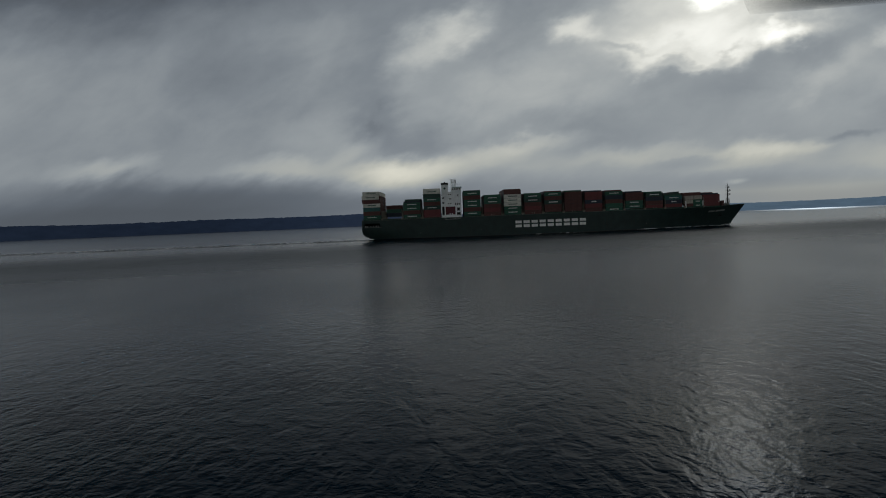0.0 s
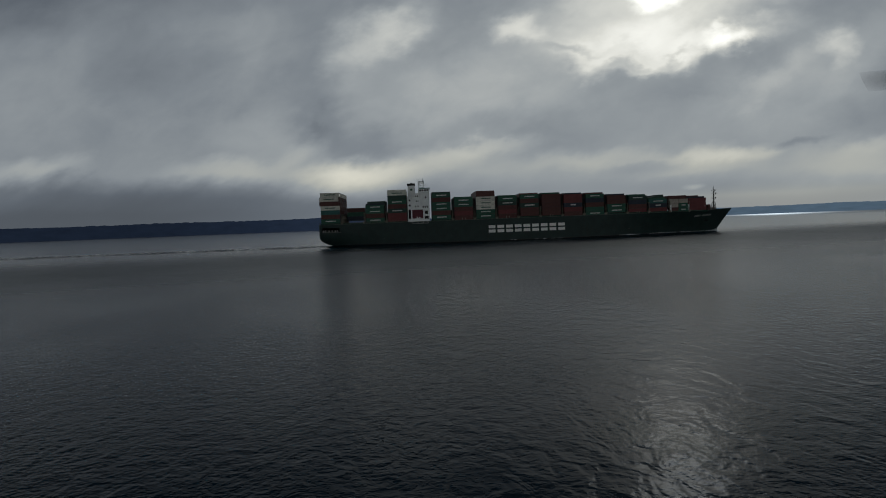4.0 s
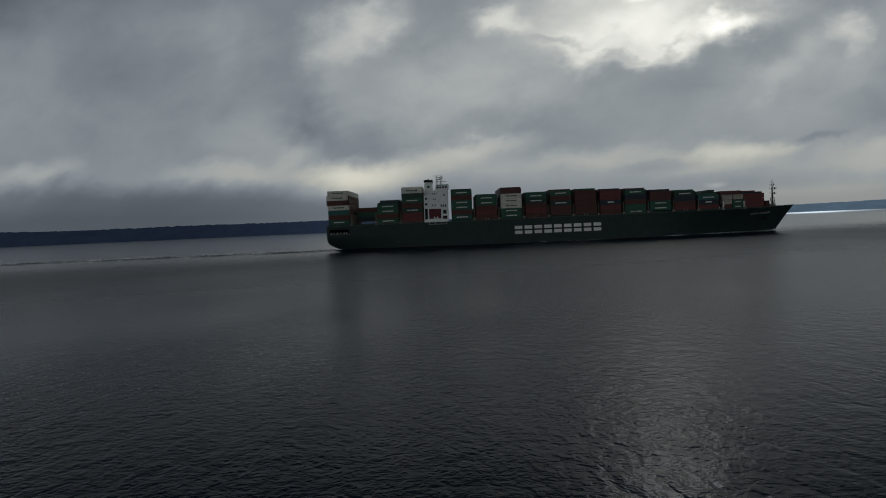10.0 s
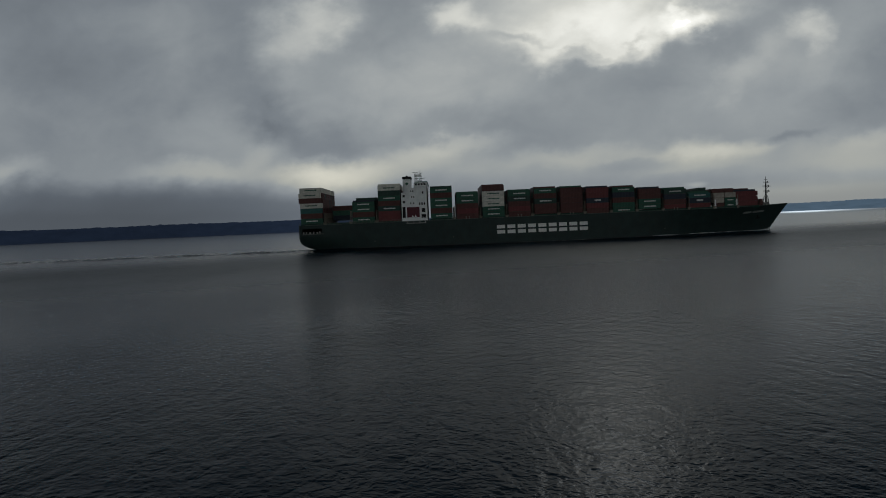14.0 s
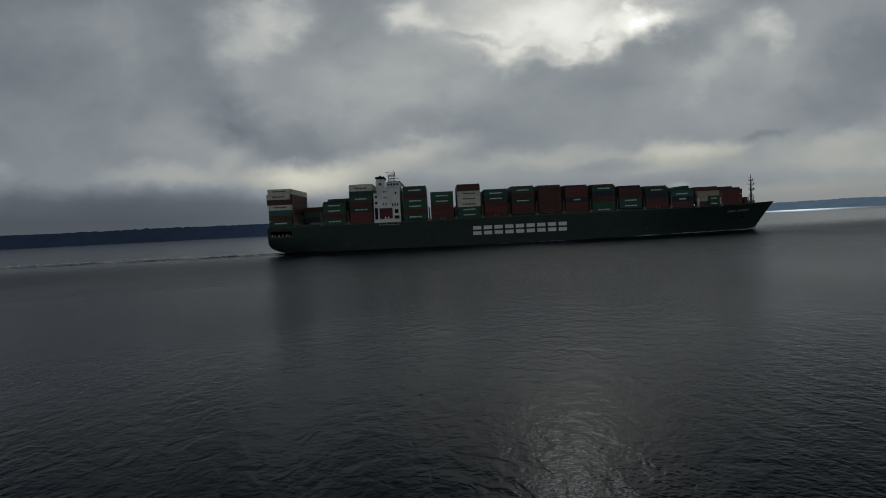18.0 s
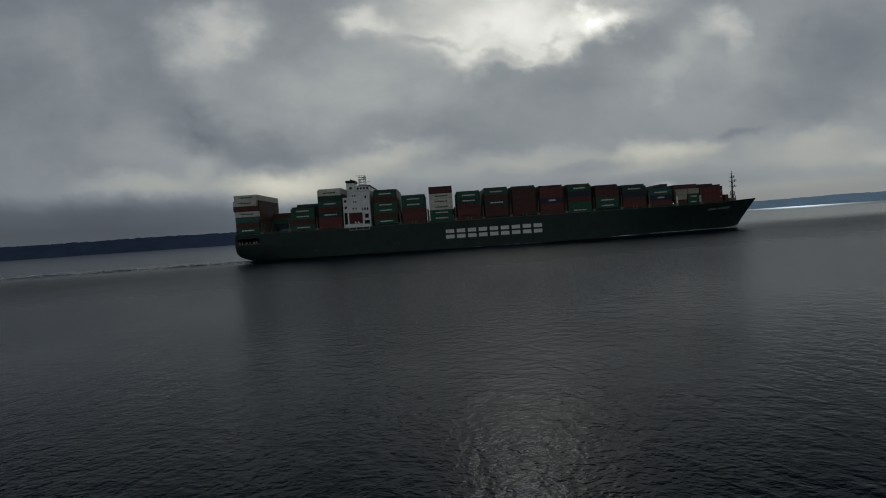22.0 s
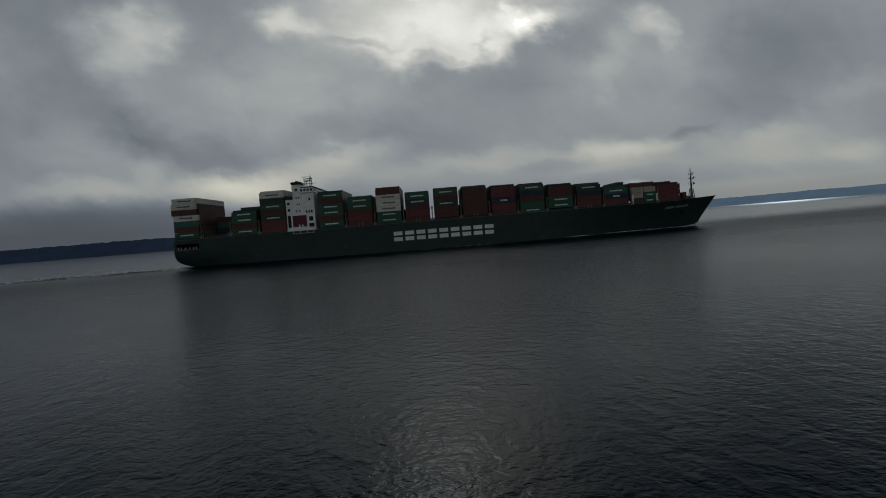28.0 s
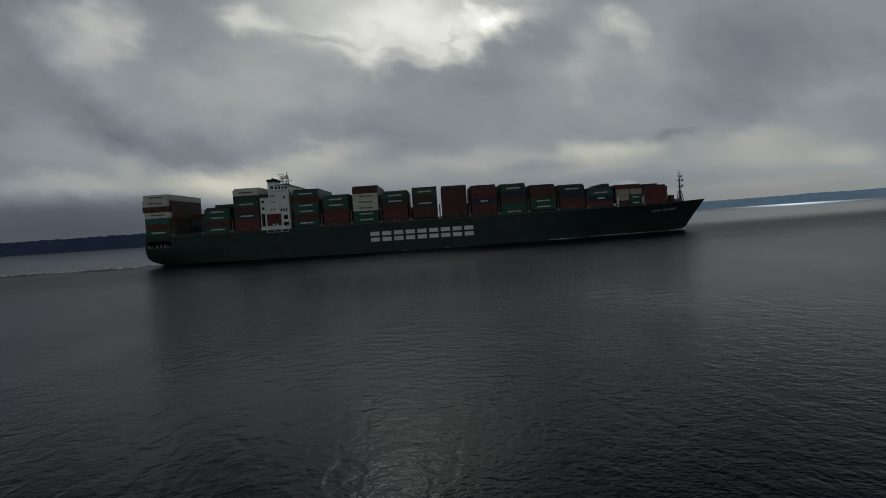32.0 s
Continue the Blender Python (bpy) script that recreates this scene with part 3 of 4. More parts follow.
def mark_mesh(long, high, ink):
    """A short mark high on the long side."""
    bm = fresh()
    for k in range(6):
        a = long * (0.36 + 0.05 * k)
        box(bm, a, a + long * 0.043, -0.012, 0.025, high * 0.38, high * 0.68)
    mesh = bpy.data.meshes.new("lettering")
    bm.to_mesh(mesh)
    bm.free()
    mesh.materials.append(ink)
    return mesh


made_meshes = {}


def shared(kind, *key):
    if (kind, *key) not in made_meshes:
        made_meshes[(kind, *key)] = {"c": container_mesh, "d": door_mesh, "l": lettering_mesh, "m": mark_mesh}[kind](*key)
    return made_meshes[(kind, *key)]


WORDS = {"green": "bright green", "pine": "dark green", "teal": "blue-green", "white": "off-white", "brown": "dark brown-red", "red": "deep red", "navy": "dark navy blue", "tan": "pale buff"}


def container(x, y, z, long, high, colour, sign=""):
    size = "forty-foot" if long > 8 else "twenty-foot"
    ob = new("container", shared("c", long, high, colour))
    tagged(ob, f"{WORDS[colour]} corrugated steel {size} freight container in a deck stack", "container", "containers stacked on the deck")
    ob.matrix_basis = pose(x, y, z)
    for leaf in (0, 1):
        door = new("door", shared("d", long, high, colour, leaf))
        door.parent = ob
    if sign:
        ink = text_green if colour in ("white", "tan") else text_white
        word = new("lettering", shared("l" if sign == "w" else "m", long, high, ink))
        word.parent = ob
        tagged(word, "green block lettering" if ink is text_green else "white block lettering")
    return aboard(ob)


# bay number, rows in from the side, top of the stack, containers from the top down (w: a word, m: a short mark)
TIER = 2.85
BAYS = [
    (0, 19.5, 35.7, "white.w white.w brown white.w teal brown green.w"),
    (2, 19.5, 26.8, "green.w green.w brown green.w"),
    (3, 19.5, 35.3, "white.w pine green.w brown pine.w red red"),
    (5, 19.5, 32.9, "green.w brown green.w green.w brown green.w"),
    (6, 19.5, 29.2, "green.w green.w brown red brown"),
    (7, 19.5, 32.6, "brown white.w white.w white.w green.w green.w"),
    (8, 19.5, 29.2, "green.w pine.w brown red brown"),
    (9, 19.5, 30.1, "green.w brown pine.w brown brown"),
    (10, 19.5, 29.9, "brown brown brown brown brown"),
    (11, 19.5, 29.2, "red red navy.m red brown"),
    (12, 19.5, 28.9, "green.w navy brown green green.w"),
    (13, 19.5, 27.5, "brown brown green.w green.w"),
    (14, 18.6, 26.7, "pine.w navy brown red"),
    (15, 16.8, 24.0, "teal.w navy.m red"),
    (17, 12.0, 24.0, "red red red"),
]
inner = fresh()  # the rest of the cargo, behind the outer rows
inner_slots = ["brown", "pine", "red", "green", "navy", "white"]
rng = random.Random(4)


def fill(x, long, y0, y1, base, top, colours="brown pine red brown green navy", top_colour="", tall=TIER):
    """Rows of stacked boxes across the deck from y0 to y1."""
    names, rows = colours.split(), int((y1 - y0) / WIDE + 0.01)
    tiers = max(1, round((top - base) / tall))
    for r in range(rows):
        for k in range(tiers):
            colour = top_colour if top_colour and k == tiers - 1 else rng.choice(names)
            z = top - (tiers - k) * tall
            y = y0 + r * WIDE
            box(inner, x + 0.03, x + long - 0.03, y + 0.02, y + WIDE - 0.03, z + 0.02, z + tall - 0.02, inner_slots.index(colour))


for bay, side, top, stack in BAYS:
    names = stack.split()
    x = 0.15 + PITCH * bay
    for k, name in enumerate(names):
        colour, _, sign = name.partition(".")
        shift = -0.7 if bay == 0 and k in (1, 2) else 0.0
        container(x + shift, -side, top - (k + 1) * TIER, BAY, TIER - 0.13, colour, sign)
    base = top - len(names) * TIER
    if bay == 0:
        for r in range(1, 16):
            for k in range(7):
                colour = rng.choice(("brown", "brown", "brown", "navy", "pine", "red", "brown")) if k else "white"
                container(x, -side + r * WIDE, top - (k + 1) * TIER, BAY, TIER - 0.13, colour)
    else:
        lift = 0.9 if bay > 1 else 0
        if bay == 15:
            for start, long, extra in ((1.6, 2.9, 0.9), (4.5, 3.4, 1.9), (7.9, BAY - 7.9, 3.0)):
                fill(x + start, long, -11, 11, top, top + extra, "pine brown pine", tall=extra)
        if bay == 16:
            fill(x, BAY, -9, 9, top, top + 3.2, "brown", tall=3.2)
        if bay == 17:
            fill(x, BAY - 3, -7.3, 7.3, top, top + 1.7, "brown", tall=1.7)
        if bay == 2:
            fill(x, BAY, -4.8, 19.5, top, top + TIER, "green pine")
        fill(x, BAY, -side + WIDE, side, base, top + lift, tall=(top + lift - base) / len(names), top_colour={3: "white", 5: "pine", 7: "brown"}.get(bay, ""))
fill(0.15 + PITCH, BAY, 0, 19.5, 16.8, 25.8, "pine green navy brown")
for x, stack in ((232.5, "tan tan brown"), (239.0, "tan green.w green.w")):
    for k, name in enumerate(stack.split()):
        colour, _, sign = name.partition(".")
        container(x, -15.2, 23.6 - (k + 1) * TIER, 6.06, TIER - 0.13, colour, sign)
fill(232.5, 12.5, -15.2 + WIDE, 15.2, 16.9, 25.9, tall=3.0)
aboard(tagged(part("container_block", inner, [PAINTS[n] for n in inner_slots]), "mixed red, green and blue freight containers packed across the deck", "containers", kind="stuff"))


# ------------------------------------------------------------ deck fittings
def coaming(x):
    bm = fresh()
    b = beam_at(x + 6, DECK) - 1.2
    box(bm, x - 0.4, x + BAY + 0.4, -b, b, 14.3, 15.65, bevel=0.08)
    return bm


for bay in [0, 1, 2, 3] + list(range(5, 18)):
    part("hatch_coaming", coaming(0.15 + PITCH * bay), deck_green, ship)


def lashing_bridge(x, b, top, step=4.8):
    """A frame of posts, rails and braces across the deck between two bays."""
    bm = fresh()
    n = max(3, int(2 * b / step))
    for k in range(n + 1):
        y = -b + 2 * b * k / n
        box(bm, x - 0.16, x + 0.16, y - 0.16, y + 0.16, 14.4, top)
        if k < n:
            rod(bm, (x, y, 14.6), (x, y + 2 * b / n, top - 0.4), 0.07, n=5)
    for z in (top - 0.25, 15.6, (top + 15.6) / 2):
        box(bm, x - 0.4, x + 0.4, -b, b, z, z + 0.12)
    return bm


def foot(x, b):
    """The bracket, narrow at its base, that carries a lashing bridge at the ship's side."""
    bm = fresh()
    ring = [(-1.0, 16.1), (1.0, 16.1), (0.35, 14.6), (-0.35, 14.6)]
    a = [bm.verts.new((x + dx, -b - 0.12, z)) for dx, z in ring]
    c = [bm.verts.new((x + dx, -b + 0.5, z)) for dx, z in ring]
    bm.faces.new(a[::-1])
    bm.faces.new(c)
    for k in range(4):
        bm.faces.new((a[k], a[(k + 1) % 4], c[(k + 1) % 4], c[k]))
    return bm


for bay in [0, 1, 2] + list(range(5, 17)):
    x = 0.15 + PITCH * bay + BAY + 1.16
    half = beam_at(x, DECK) - 0.35
    part("lashing_bridge", lashing_bridge(x, half, 22.0 if bay else 21.5, 4.8 if bay else 2.44), lash_buff, ship, "buff painted steel lashing frame")
    part("bracket", foot(x, half + 0.2), lash_buff, ship)

# ------------------------------------------------------------ deckhouse
H0, H1 = 56.7, 70.9
house = part("deckhouse", box(box(fresh(), H0, H1, -19.9, 19.9, 14.4, 30.7, bevel=0.1), 60.9, H1 + 0.2, -19.8, 19.8, 30.7, 33.4, bevel=0.1), house_white, ship, "white painted steel deckhouse")
part("bridge", box(fresh(), 63.9, 71.2, -20.3, 20.3, 33.4, 36.2, bevel=0.35), house_white, house)
part("roof", box(fresh(), 64.5, 71.6, -20.4, 20.4, 36.2, 36.6, bevel=0.12), roof_green, house, "green painted bridge roof")
for k in range(4):
    x = 64.6 + 1.6 * k
    part("window", box(fresh(), x, x + 1.15, -20.36, -20.2, 34.5, 35.6, bevel=0.03), glass_dark, house)
for k in range(16):
    y = -19.6 + 2.47 * k
    part("window", box(fresh(), 71.1, 71.26, y, y + 2.0, 34.5, 35.6, bevel=0.03), glass_dark, house)
for x, z, w, h in ((57.5, 28.2, 1.2, 1.2), (57.5, 24.9, 1.2, 1.2), (61.9, 31.0, 0.6, 0.8), (63.0, 31.0, 0.6, 0.8), (62.2, 27.8, 0.6, 0.8), (63.3, 27.8, 0.6, 0.8), (61.6, 24.4, 0.6, 0.8), (63.2, 24.4, 0.6, 0.8), (66.5, 23.6, 0.7, 1.4), (67.8, 23.6, 0.7, 1.4), (69.1, 23.6, 0.7, 1.4), (68.3, 29.8, 0.8, 1.3)):
    part("window", box(fresh(), x, x + w, -19.96, -19.8, z, z + h, bevel=0.03), glass_dark, house)
# openings: flat black panels on the wall stand for the shade inside
for x, z, w, h in ((57.2, 16.6, 1.6, 6.2), (67.9, 19.6, 1.9, 2.2), (67.6, 16.4, 2.6, 2.0)):
    part("opening", box(fresh(), x, x + w, -19.95, -19.7, z, z + h), shade_black, house, "flat black panel for the shade in an opening")
part("lifeboat_bay", box(fresh(), 59.6, 66.6, -19.95, -19.7, 16.9, 22.6, bevel=0.05), boat_red, house, "dark red recessed boat bay")
for x in (62.3, 63.9):
    part("davit", box(box(fresh(), x, x + 0.9, -20.05, -19.8, 17.0, 17.7, bevel=0.08), x + 0.3, x + 0.5, -20.05, -19.8, 17.7, 18.2), house_white, house, "white boat davit foot")
part("ladder_platform", box(fresh(), 59.0, 70.0, -20.9, -19.9, 13.45, 13.8, bevel=0.06), fairlead_grey, house, "grey stowed side ladder on the hull")
for x in (59.4, 63.0, 66.4, 69.6):
    part("strut", box(fresh(), x, x + 0.16, -20.7, -19.95, 13.8, 15.1), house_white, house)
part("gallery", box(fresh(), H0 - 0.3, H1 + 0.3, -20.3, -18, 15.1, 15.5, bevel=0.05), house_white, house)
for k in range(8):
    x = H0 + 2.0 * k
    part("stanchion", box(fresh(), x, x + 0.15, -20.25, -20.1, 14.9, 16.7), house_white, house)
part("handrail", box(fresh(), H0, H1, -20.24, -20.12, 16.7, 16.82), house_white, house)

funnel = part("funnel", box(fresh(), 56.9, 61.7, -6, 4, 30.7, 39.4, bevel=0.5), house_white, ship, "white funnel casing with a black top")
part("cap", box(fresh(), 56.6, 62.0, -6.2, 4.2, 39.4, 40.8, bevel=0.4), funnel_black, funnel, "black funnel cap")
for y in (-4, -2, 0, 2):
    part("pipe", rod(fresh(), (59.4, y, 40.7), (59.2, y, 41.5), 0.4), funnel_black, funnel)
part("emblem", rod(fresh(), (59.3, -6.12, 36.6), (59.3, -5.9, 36.6), 0.8, n=16), text_green, funnel, "round green emblem")


def radar_mast():
    bm = fresh()
    for ox in (-1.3, 1.3):
        for dx, dy in ((-0.6, -0.7), (0.6, -0.7), (0.6, 0.7), (-0.6, 0.7)):
            rod(bm, (66 + ox + dx, dy - 6, 36.5), (66 + ox + dx * 0.6, dy * 0.5 - 6, 42.0 + ox * 0.5), 0.16, n=6)
        rod(bm, (66 + ox, -6, 41.5), (66 + ox, -6, 43.6 + ox * 0.3), 0.12, n=6)
    for z in (38.0, 39.4, 40.7, 41.9):
        box(bm, 63.9, 68.1, -7.4, -4.6, z, z + 0.16)
        for x in (64.0, 66.0, 68.0):
            box(bm, x - 0.05, x + 0.05, -7.4, -7.3, z, z + 1.0)
        box(bm, 63.9, 68.1, -7.4, -7.3, z + 0.95, z + 1.05)
    box(bm, 62.6, 66.0, -6.2, -5.8, 42.9, 43.1)
    return bm


mast = part("radar_mast", radar_mast(), house_white, ship, "white lattice radar mast")
part("scanner", box(fresh(), 64.0, 67.6, -6.3, -6.0, 41.0, 41.35, bevel=0.05), house_white, mast)
part("scanner", box(fresh(), 67.0, 70.0, -6.3, -6.0, 39.3, 39.6, bevel=0.05), house_white, mast)


# ------------------------------------------------------------ bow and side fittings
def foremast():
    """A stout pole on a braced trunk, with three platforms that carry lamps and a scanner forward."""
    bm = fresh()
    rod(bm, (270.6, 0, 15.5), (270.6, 0, 27.5), 0.6, 0.38)
    rod(bm, (270.6, 0, 27.5), (270.6, 0, 32.4), 0.28, 0.12)
    for dx, dy in ((-1.3, -1.2), (1.3, -1.2), (1.3, 1.2), (-1.3, 1.2)):
        rod(bm, (270.6 + dx, dy, 15.5), (270.6 + dx * 0.5, dy * 0.5, 21.0), 0.2, n=6)
    for z, k in ((17.2, 1.1), (19.2, 0.85), (21.0, 0.65)):
        box(bm, 270.6 - 1.2 * k, 270.6 + 1.2 * k, -1.15 * k, 1.15 * k, z, z + 0.12)
    rod(bm, (269.4, -1.1, 15.6), (271.5, -0.9, 19.2), 0.09, n=5)
    rod(bm, (271.8, -1.1, 15.6), (269.7, -0.9, 19.2), 0.09, n=5)
    for z, back, fore in ((23.4, 0.8, 1.7), (26.4, 1.0, 1.9), (28.6, 0.6, 1.2)):
        box(bm, 270.6 - back, 270.6 + fore, -1.3, 1.3, z, z + 0.16)
        for y in (-1.3, 1.3):
            box(bm, 270.6 - back, 270.6 + fore, y - 0.04, y + 0.04, z + 0.75, z + 0.83)
            for dx in (-back, 0.5 * (fore - back), fore):
                box(bm, 270.55 + dx, 270.65 + dx, y - 0.04, y + 0.04, z, z + 0.8)
        rod(bm, (270.6 + fore - 0.2, 0, z + 0.1), (270.6 + fore - 0.2, 0, z + 1.1), 0.24, n=8)
        rod(bm, (270.7, 0, z - 1.2), (270.6 + fore - 0.2, 0, z), 0.1, n=5)
    rod(bm, (269.5, 0, 30.6), (271.7, 0, 30.6), 0.08, n=5)
    return bm


part("foremast", foremast(), steel_grey, ship, "grey foremast with crosstrees")


def winch(x, y, z):
    bm = fresh()
    rod(bm, (x, y - 1.2, z + 0.9), (x, y + 1.2, z + 0.9), 0.7, n=12)
    for dy in (-1.2, 1.2):
        rod(bm, (x, y + dy - 0.05, z + 0.9), (x, y + dy + 0.05, z + 0.9), 0.95, n=12)
        box(bm, x - 0.5, x + 0.5, y + dy - 0.1, y + dy + 0.1, z, z + 0.9)
    return bm


for x, y in ((264.5, -7), (264.5, 7), (268, -5), (268, 5)):
    part("winch", winch(x, y, 15.4), steel_grey, ship)
part("locker", box(fresh(), 261.5, 263.5, -9.6, -6.0, 15.2, 19.2, bevel=0.08), PAINTS["brown"], ship)
for x in (232.0, 245.6):
    part("post", box(fresh(), x - 0.5, x + 0.5, -beam_at(x, DECK) + 0.4, -beam_at(x, DECK) + 1.4, 14.6, 19.6, bevel=0.05), house_white, ship, "white steel post")

# the owner's word on the side: nine plain pairs of bars
for k in range(9):
    x = 109.2 + 5.76 * k
    part("letter_block", box(box(fresh(), x + 0.15, x + 4.6, -20.05, -19.95, 5.8, 7.75, bevel=0.02), x + 0.15, x + 4.6, -20.05, -19.95, 8.65, 10.6, bevel=0.02), letter_white, ship, "pair of white painted bars on the hull")


# the ship's name at the bow: a row of small faded blocks
def on_side(x, z):
    """A point of the starboard shell."""
    return Vector((raked(x, z), -beam_at(x, z), z))


def name_block(x, z, w, h):
    bm = fresh()
    p = [on_side(x, z), on_side(x + w, z), on_side(x + w, z + h), on_side(x, z + h)]
    out = (p[1] - p[0]).cross(p[3] - p[0]).normalized() * 0.05
    a, c = [bm.verts.new(q + out) for q in p], [bm.verts.new(q - out * 2) for q in p]
    bm.faces.new(a)
    for k in range(4):
        bm.faces.new((a[k], c[k], c[(k + 1) % 4], a[(k + 1) % 4]))
    return bm


for k in range(11):
    if k != 4:
        part("name_block", name_block(253.6 + 1.3 * k, 11.0 + 0.06 * k, 0.85, 1.1), fairlead_grey, ship, "small faded block on the bow")

# mooring deck aft: a black panel for the slot's shade on the quarter, with pale fairleads standing in it
part("mooring_slot", box(fresh(), 0.6, 12.0, -20.0, -19.0, 10.0, 12.9, bevel=0.1), shade_black, ship, "black panel for the shade of the mooring deck at the stern")
for k, (tall, wide) in enumerate(((0.55, 0.8), (0.8, 0.5), (0.45, 0.9), (0.75, 0.6), (0.5, 0.8), (0.85, 0.45))):
    x = 1.1 + 1.85 * k + 0.25 * math.sin(5 * k)
    part("fairlead", box(rod(fresh(), (x + wide / 2, -20.05, 10.25 + tall), (x + wide / 2, -19.8, 10.25 + tall), wide * 0.55, n=10), x, x + wide, -20.04, -19.8, 10.1, 10.3 + tall * 0.6), fairlead_grey, ship, "pale worn steel fairlead")
part("sill", box(fresh(), 0.6, 12.6, -20.12, -19.9, 9.7, 9.95, bevel=0.03), steel_grey, ship)
part("stern_rail", box(box(fresh(), -1.5, -1.35, -18, 18, 15.9, 16.05), -1.5, -1.35, -18, 18, 15.3, 15.4), lash_buff, ship)
for k in range(14):
    y = -17.9 + 2.75 * k
    part("stanchion", box(fresh(), -1.48, -1.36, y - 0.05, y + 0.05, 14.6, 16.0), lash_buff, ship)

# rail along the open side deck aft
def side_rail(x0, x1):
    bm, n = fresh(), max(2, int((x1 - x0) / 2.2))
    pts = [(x0 + (x1 - x0) * k / n) for k in range(n + 1)]
    for x in pts:
        b, z = beam_at(x, DECK) - 0.15, sheer(x)
        box(bm, x - 0.05, x + 0.05, -b - 0.05, -b + 0.05, z, z + 1.1)
    for a, c in zip(pts, pts[1:]):
        for h in (0.55, 1.1):
            rod(bm, (a, -beam_at(a, DECK) + 0.15, sheer(a) + h), (c, -beam_at(c, DECK) + 0.15, sheer(c) + h), 0.05, n=5)
    return bm


part("handrail", side_rail(14.0, 57.0), lash_buff, ship, "buff painted handrail")

# mushroom vents on the side deck, hull lights, anchor
for bay in (6, 8, 10, 12, 14):
    for dx in (5.2, 6.9):
        x = 0.15 + PITCH * bay + dx
        y = -beam_at(x, DECK) + 0.45
        part("vent", rod(rod(fresh(), (x, y, 14.6), (x, y, 15.8), 0.16), (x, y, 15.8), (x, y, 16.2), 0.42, 0.3), lash_buff, ship, "pale deck vent")
for x, z in ((84.8, 5.1), (41.0, 4.5), (206.0, 4.8)):
    part("hull_mark", rod(fresh(), (raked(x, z), -beam_at(x, z) - 0.06, z), (raked(x, z), -beam_at(x, z) + 0.2, z), 0.26, n=12), steel_grey, ship, "small pale hull mark")


def anchor():
    bm, p = fresh(), on_side(266.0, 9.0)
    rod(bm, p + Vector((0, -0.3, 1.6)), p + Vector((0.3, -0.2, -1.0)), 0.22, n=6)
    rod(bm, p + Vector((-1.0, -0.2, -0.9)), p + Vector((1.4, -0.2, -0.7)), 0.25, n=6)
    return bm


part("anchor", anchor(), shade_black, ship)


def swell_at(x):
    """How high the ship's own wave stands along her side."""
    return float(np.interp(x, (-8, 2, 12, 60, 110, 150, 200, 255, 270, 276), (0.0, 0.7, 1.4, 1.0, 0.55, 0.5, 0.9, 1.25, 0.9, 0.0)))


def waterline_band():
    """The worn, salt-pale edge of the paint just over the water."""
    bm, last = fresh(), None
    for x in list(range(14, 176, 6)) + list(range(176, 282, 4)):
        ring = []
        for z in (swell_at(x) - 0.2, swell_at(x) + 0.22):
            q = on_side(x, z)
            ring.append(bm.verts.new(q + Vector((0, -0.03, 0))))
        if last:
            bm.faces.new((last[0], ring[0], ring[1], last[1]))
        last = ring
    return bm


part("boot_top", waterline_band(), boot_red, ship, "worn pale brown waterline stripe")

# ------------------------------------------------------------ wake
foam_mat = paint("foam", (0.92, 0.94, 0.94), 0.9, wear=0.0, vary=0.0)
wake = aboard(tagged(new("wake"), "thin white wake trailing behind the ship", "wake", kind="stuff"))


def foam_line(points, wide, high, gaps, seed, jag=0.35, base=0.02):
    """A broken ribbon of foam along a line; each fleck is a low ridge with ragged ends."""
    r, bm = random.Random(seed), fresh()
    for (x0, y0), (x1, y1) in zip(points, points[1:]):
        if r.random() < gaps:
            continue
        w, h, t = wide * r.uniform(0.4, 1.2), high * r.uniform(0.4, 1.1), r.uniform(-jag, jag)
        n = Vector((y0 - y1, x1 - x0, 0)).normalized()
        a, b = Vector((x0, y0 + t, base)), Vector((x1, y1 + t, base))
        over = (b - a) * 0.25
        ring = [bm.verts.new(q) for q in (a - over, a - n * w * 0.5, b - n * w * 0.5, b + over, b + n * w * 0.5, a + n * w * 0.5)]
        top = [bm.verts.new(q) for q in (a + Vector((0, 0, h)), b + Vector((0, 0, h * r.uniform(0.7, 1.1))))]
        for k, q in ((0, 0), (2, 1), (3, 1), (5, 0)):
            bm.faces.new((ring[k], ring[(k + 1) % 6], top[q]))
        bm.faces.new((ring[1], ring[2], top[1], top[0]))
        bm.faces.new((ring[4], ring[5], top[0], top[1]))
    return bm


def ridge(points, wide, high):
    """A long low wave beside the foam."""
    bm, last = fresh(), None
    for k, (x, y) in enumerate(points):
        w, h = wide, high * (0.6 + 0.5 * noise.noise((x * 0.05, 3.0, 0)))
        ring = [bm.verts.new((x, y - w, -0.05)), bm.verts.new((x, y - w * 0.4, h * 0.55)), bm.verts.new((x, y, h)), bm.verts.new((x, y + w * 0.4, h * 0.55)), bm.verts.new((x, y + w, -0.05))]
        if last:
            for q in range(4):
                bm.faces.new((last[q], ring[q], ring[q + 1], last[q + 1]))
        last = ring
    return bm


def trail(y0, y1, far, step, seed):
    r = random.Random(seed)
    return [(9 - d, y0 + (y1 - y0) * d / far + 0.7 * noise.noise((d * 0.03, seed, 0)) + r.uniform(-0.12, 0.12)) for d in np.arange(0, far, step)]


part("foam", foam_line(trail(-4, -2, 560, 2.2, 3), 3.0, 0.6, 0.03, 5, base=0.35), foam_mat, wake, "broken white foam line")
part("foam", foam_line(trail(-14, -22, 560, 2.8, 4), 1.2, 0.3, 0.72, 6, base=0.3), foam_mat, wake, "broken white foam line")
part("wave", ridge(trail(-6.5, -4.5, 560, 3.0, 3), 1.9, 0.75), water_mat, wake, "steep little stern wave", smooth=True)
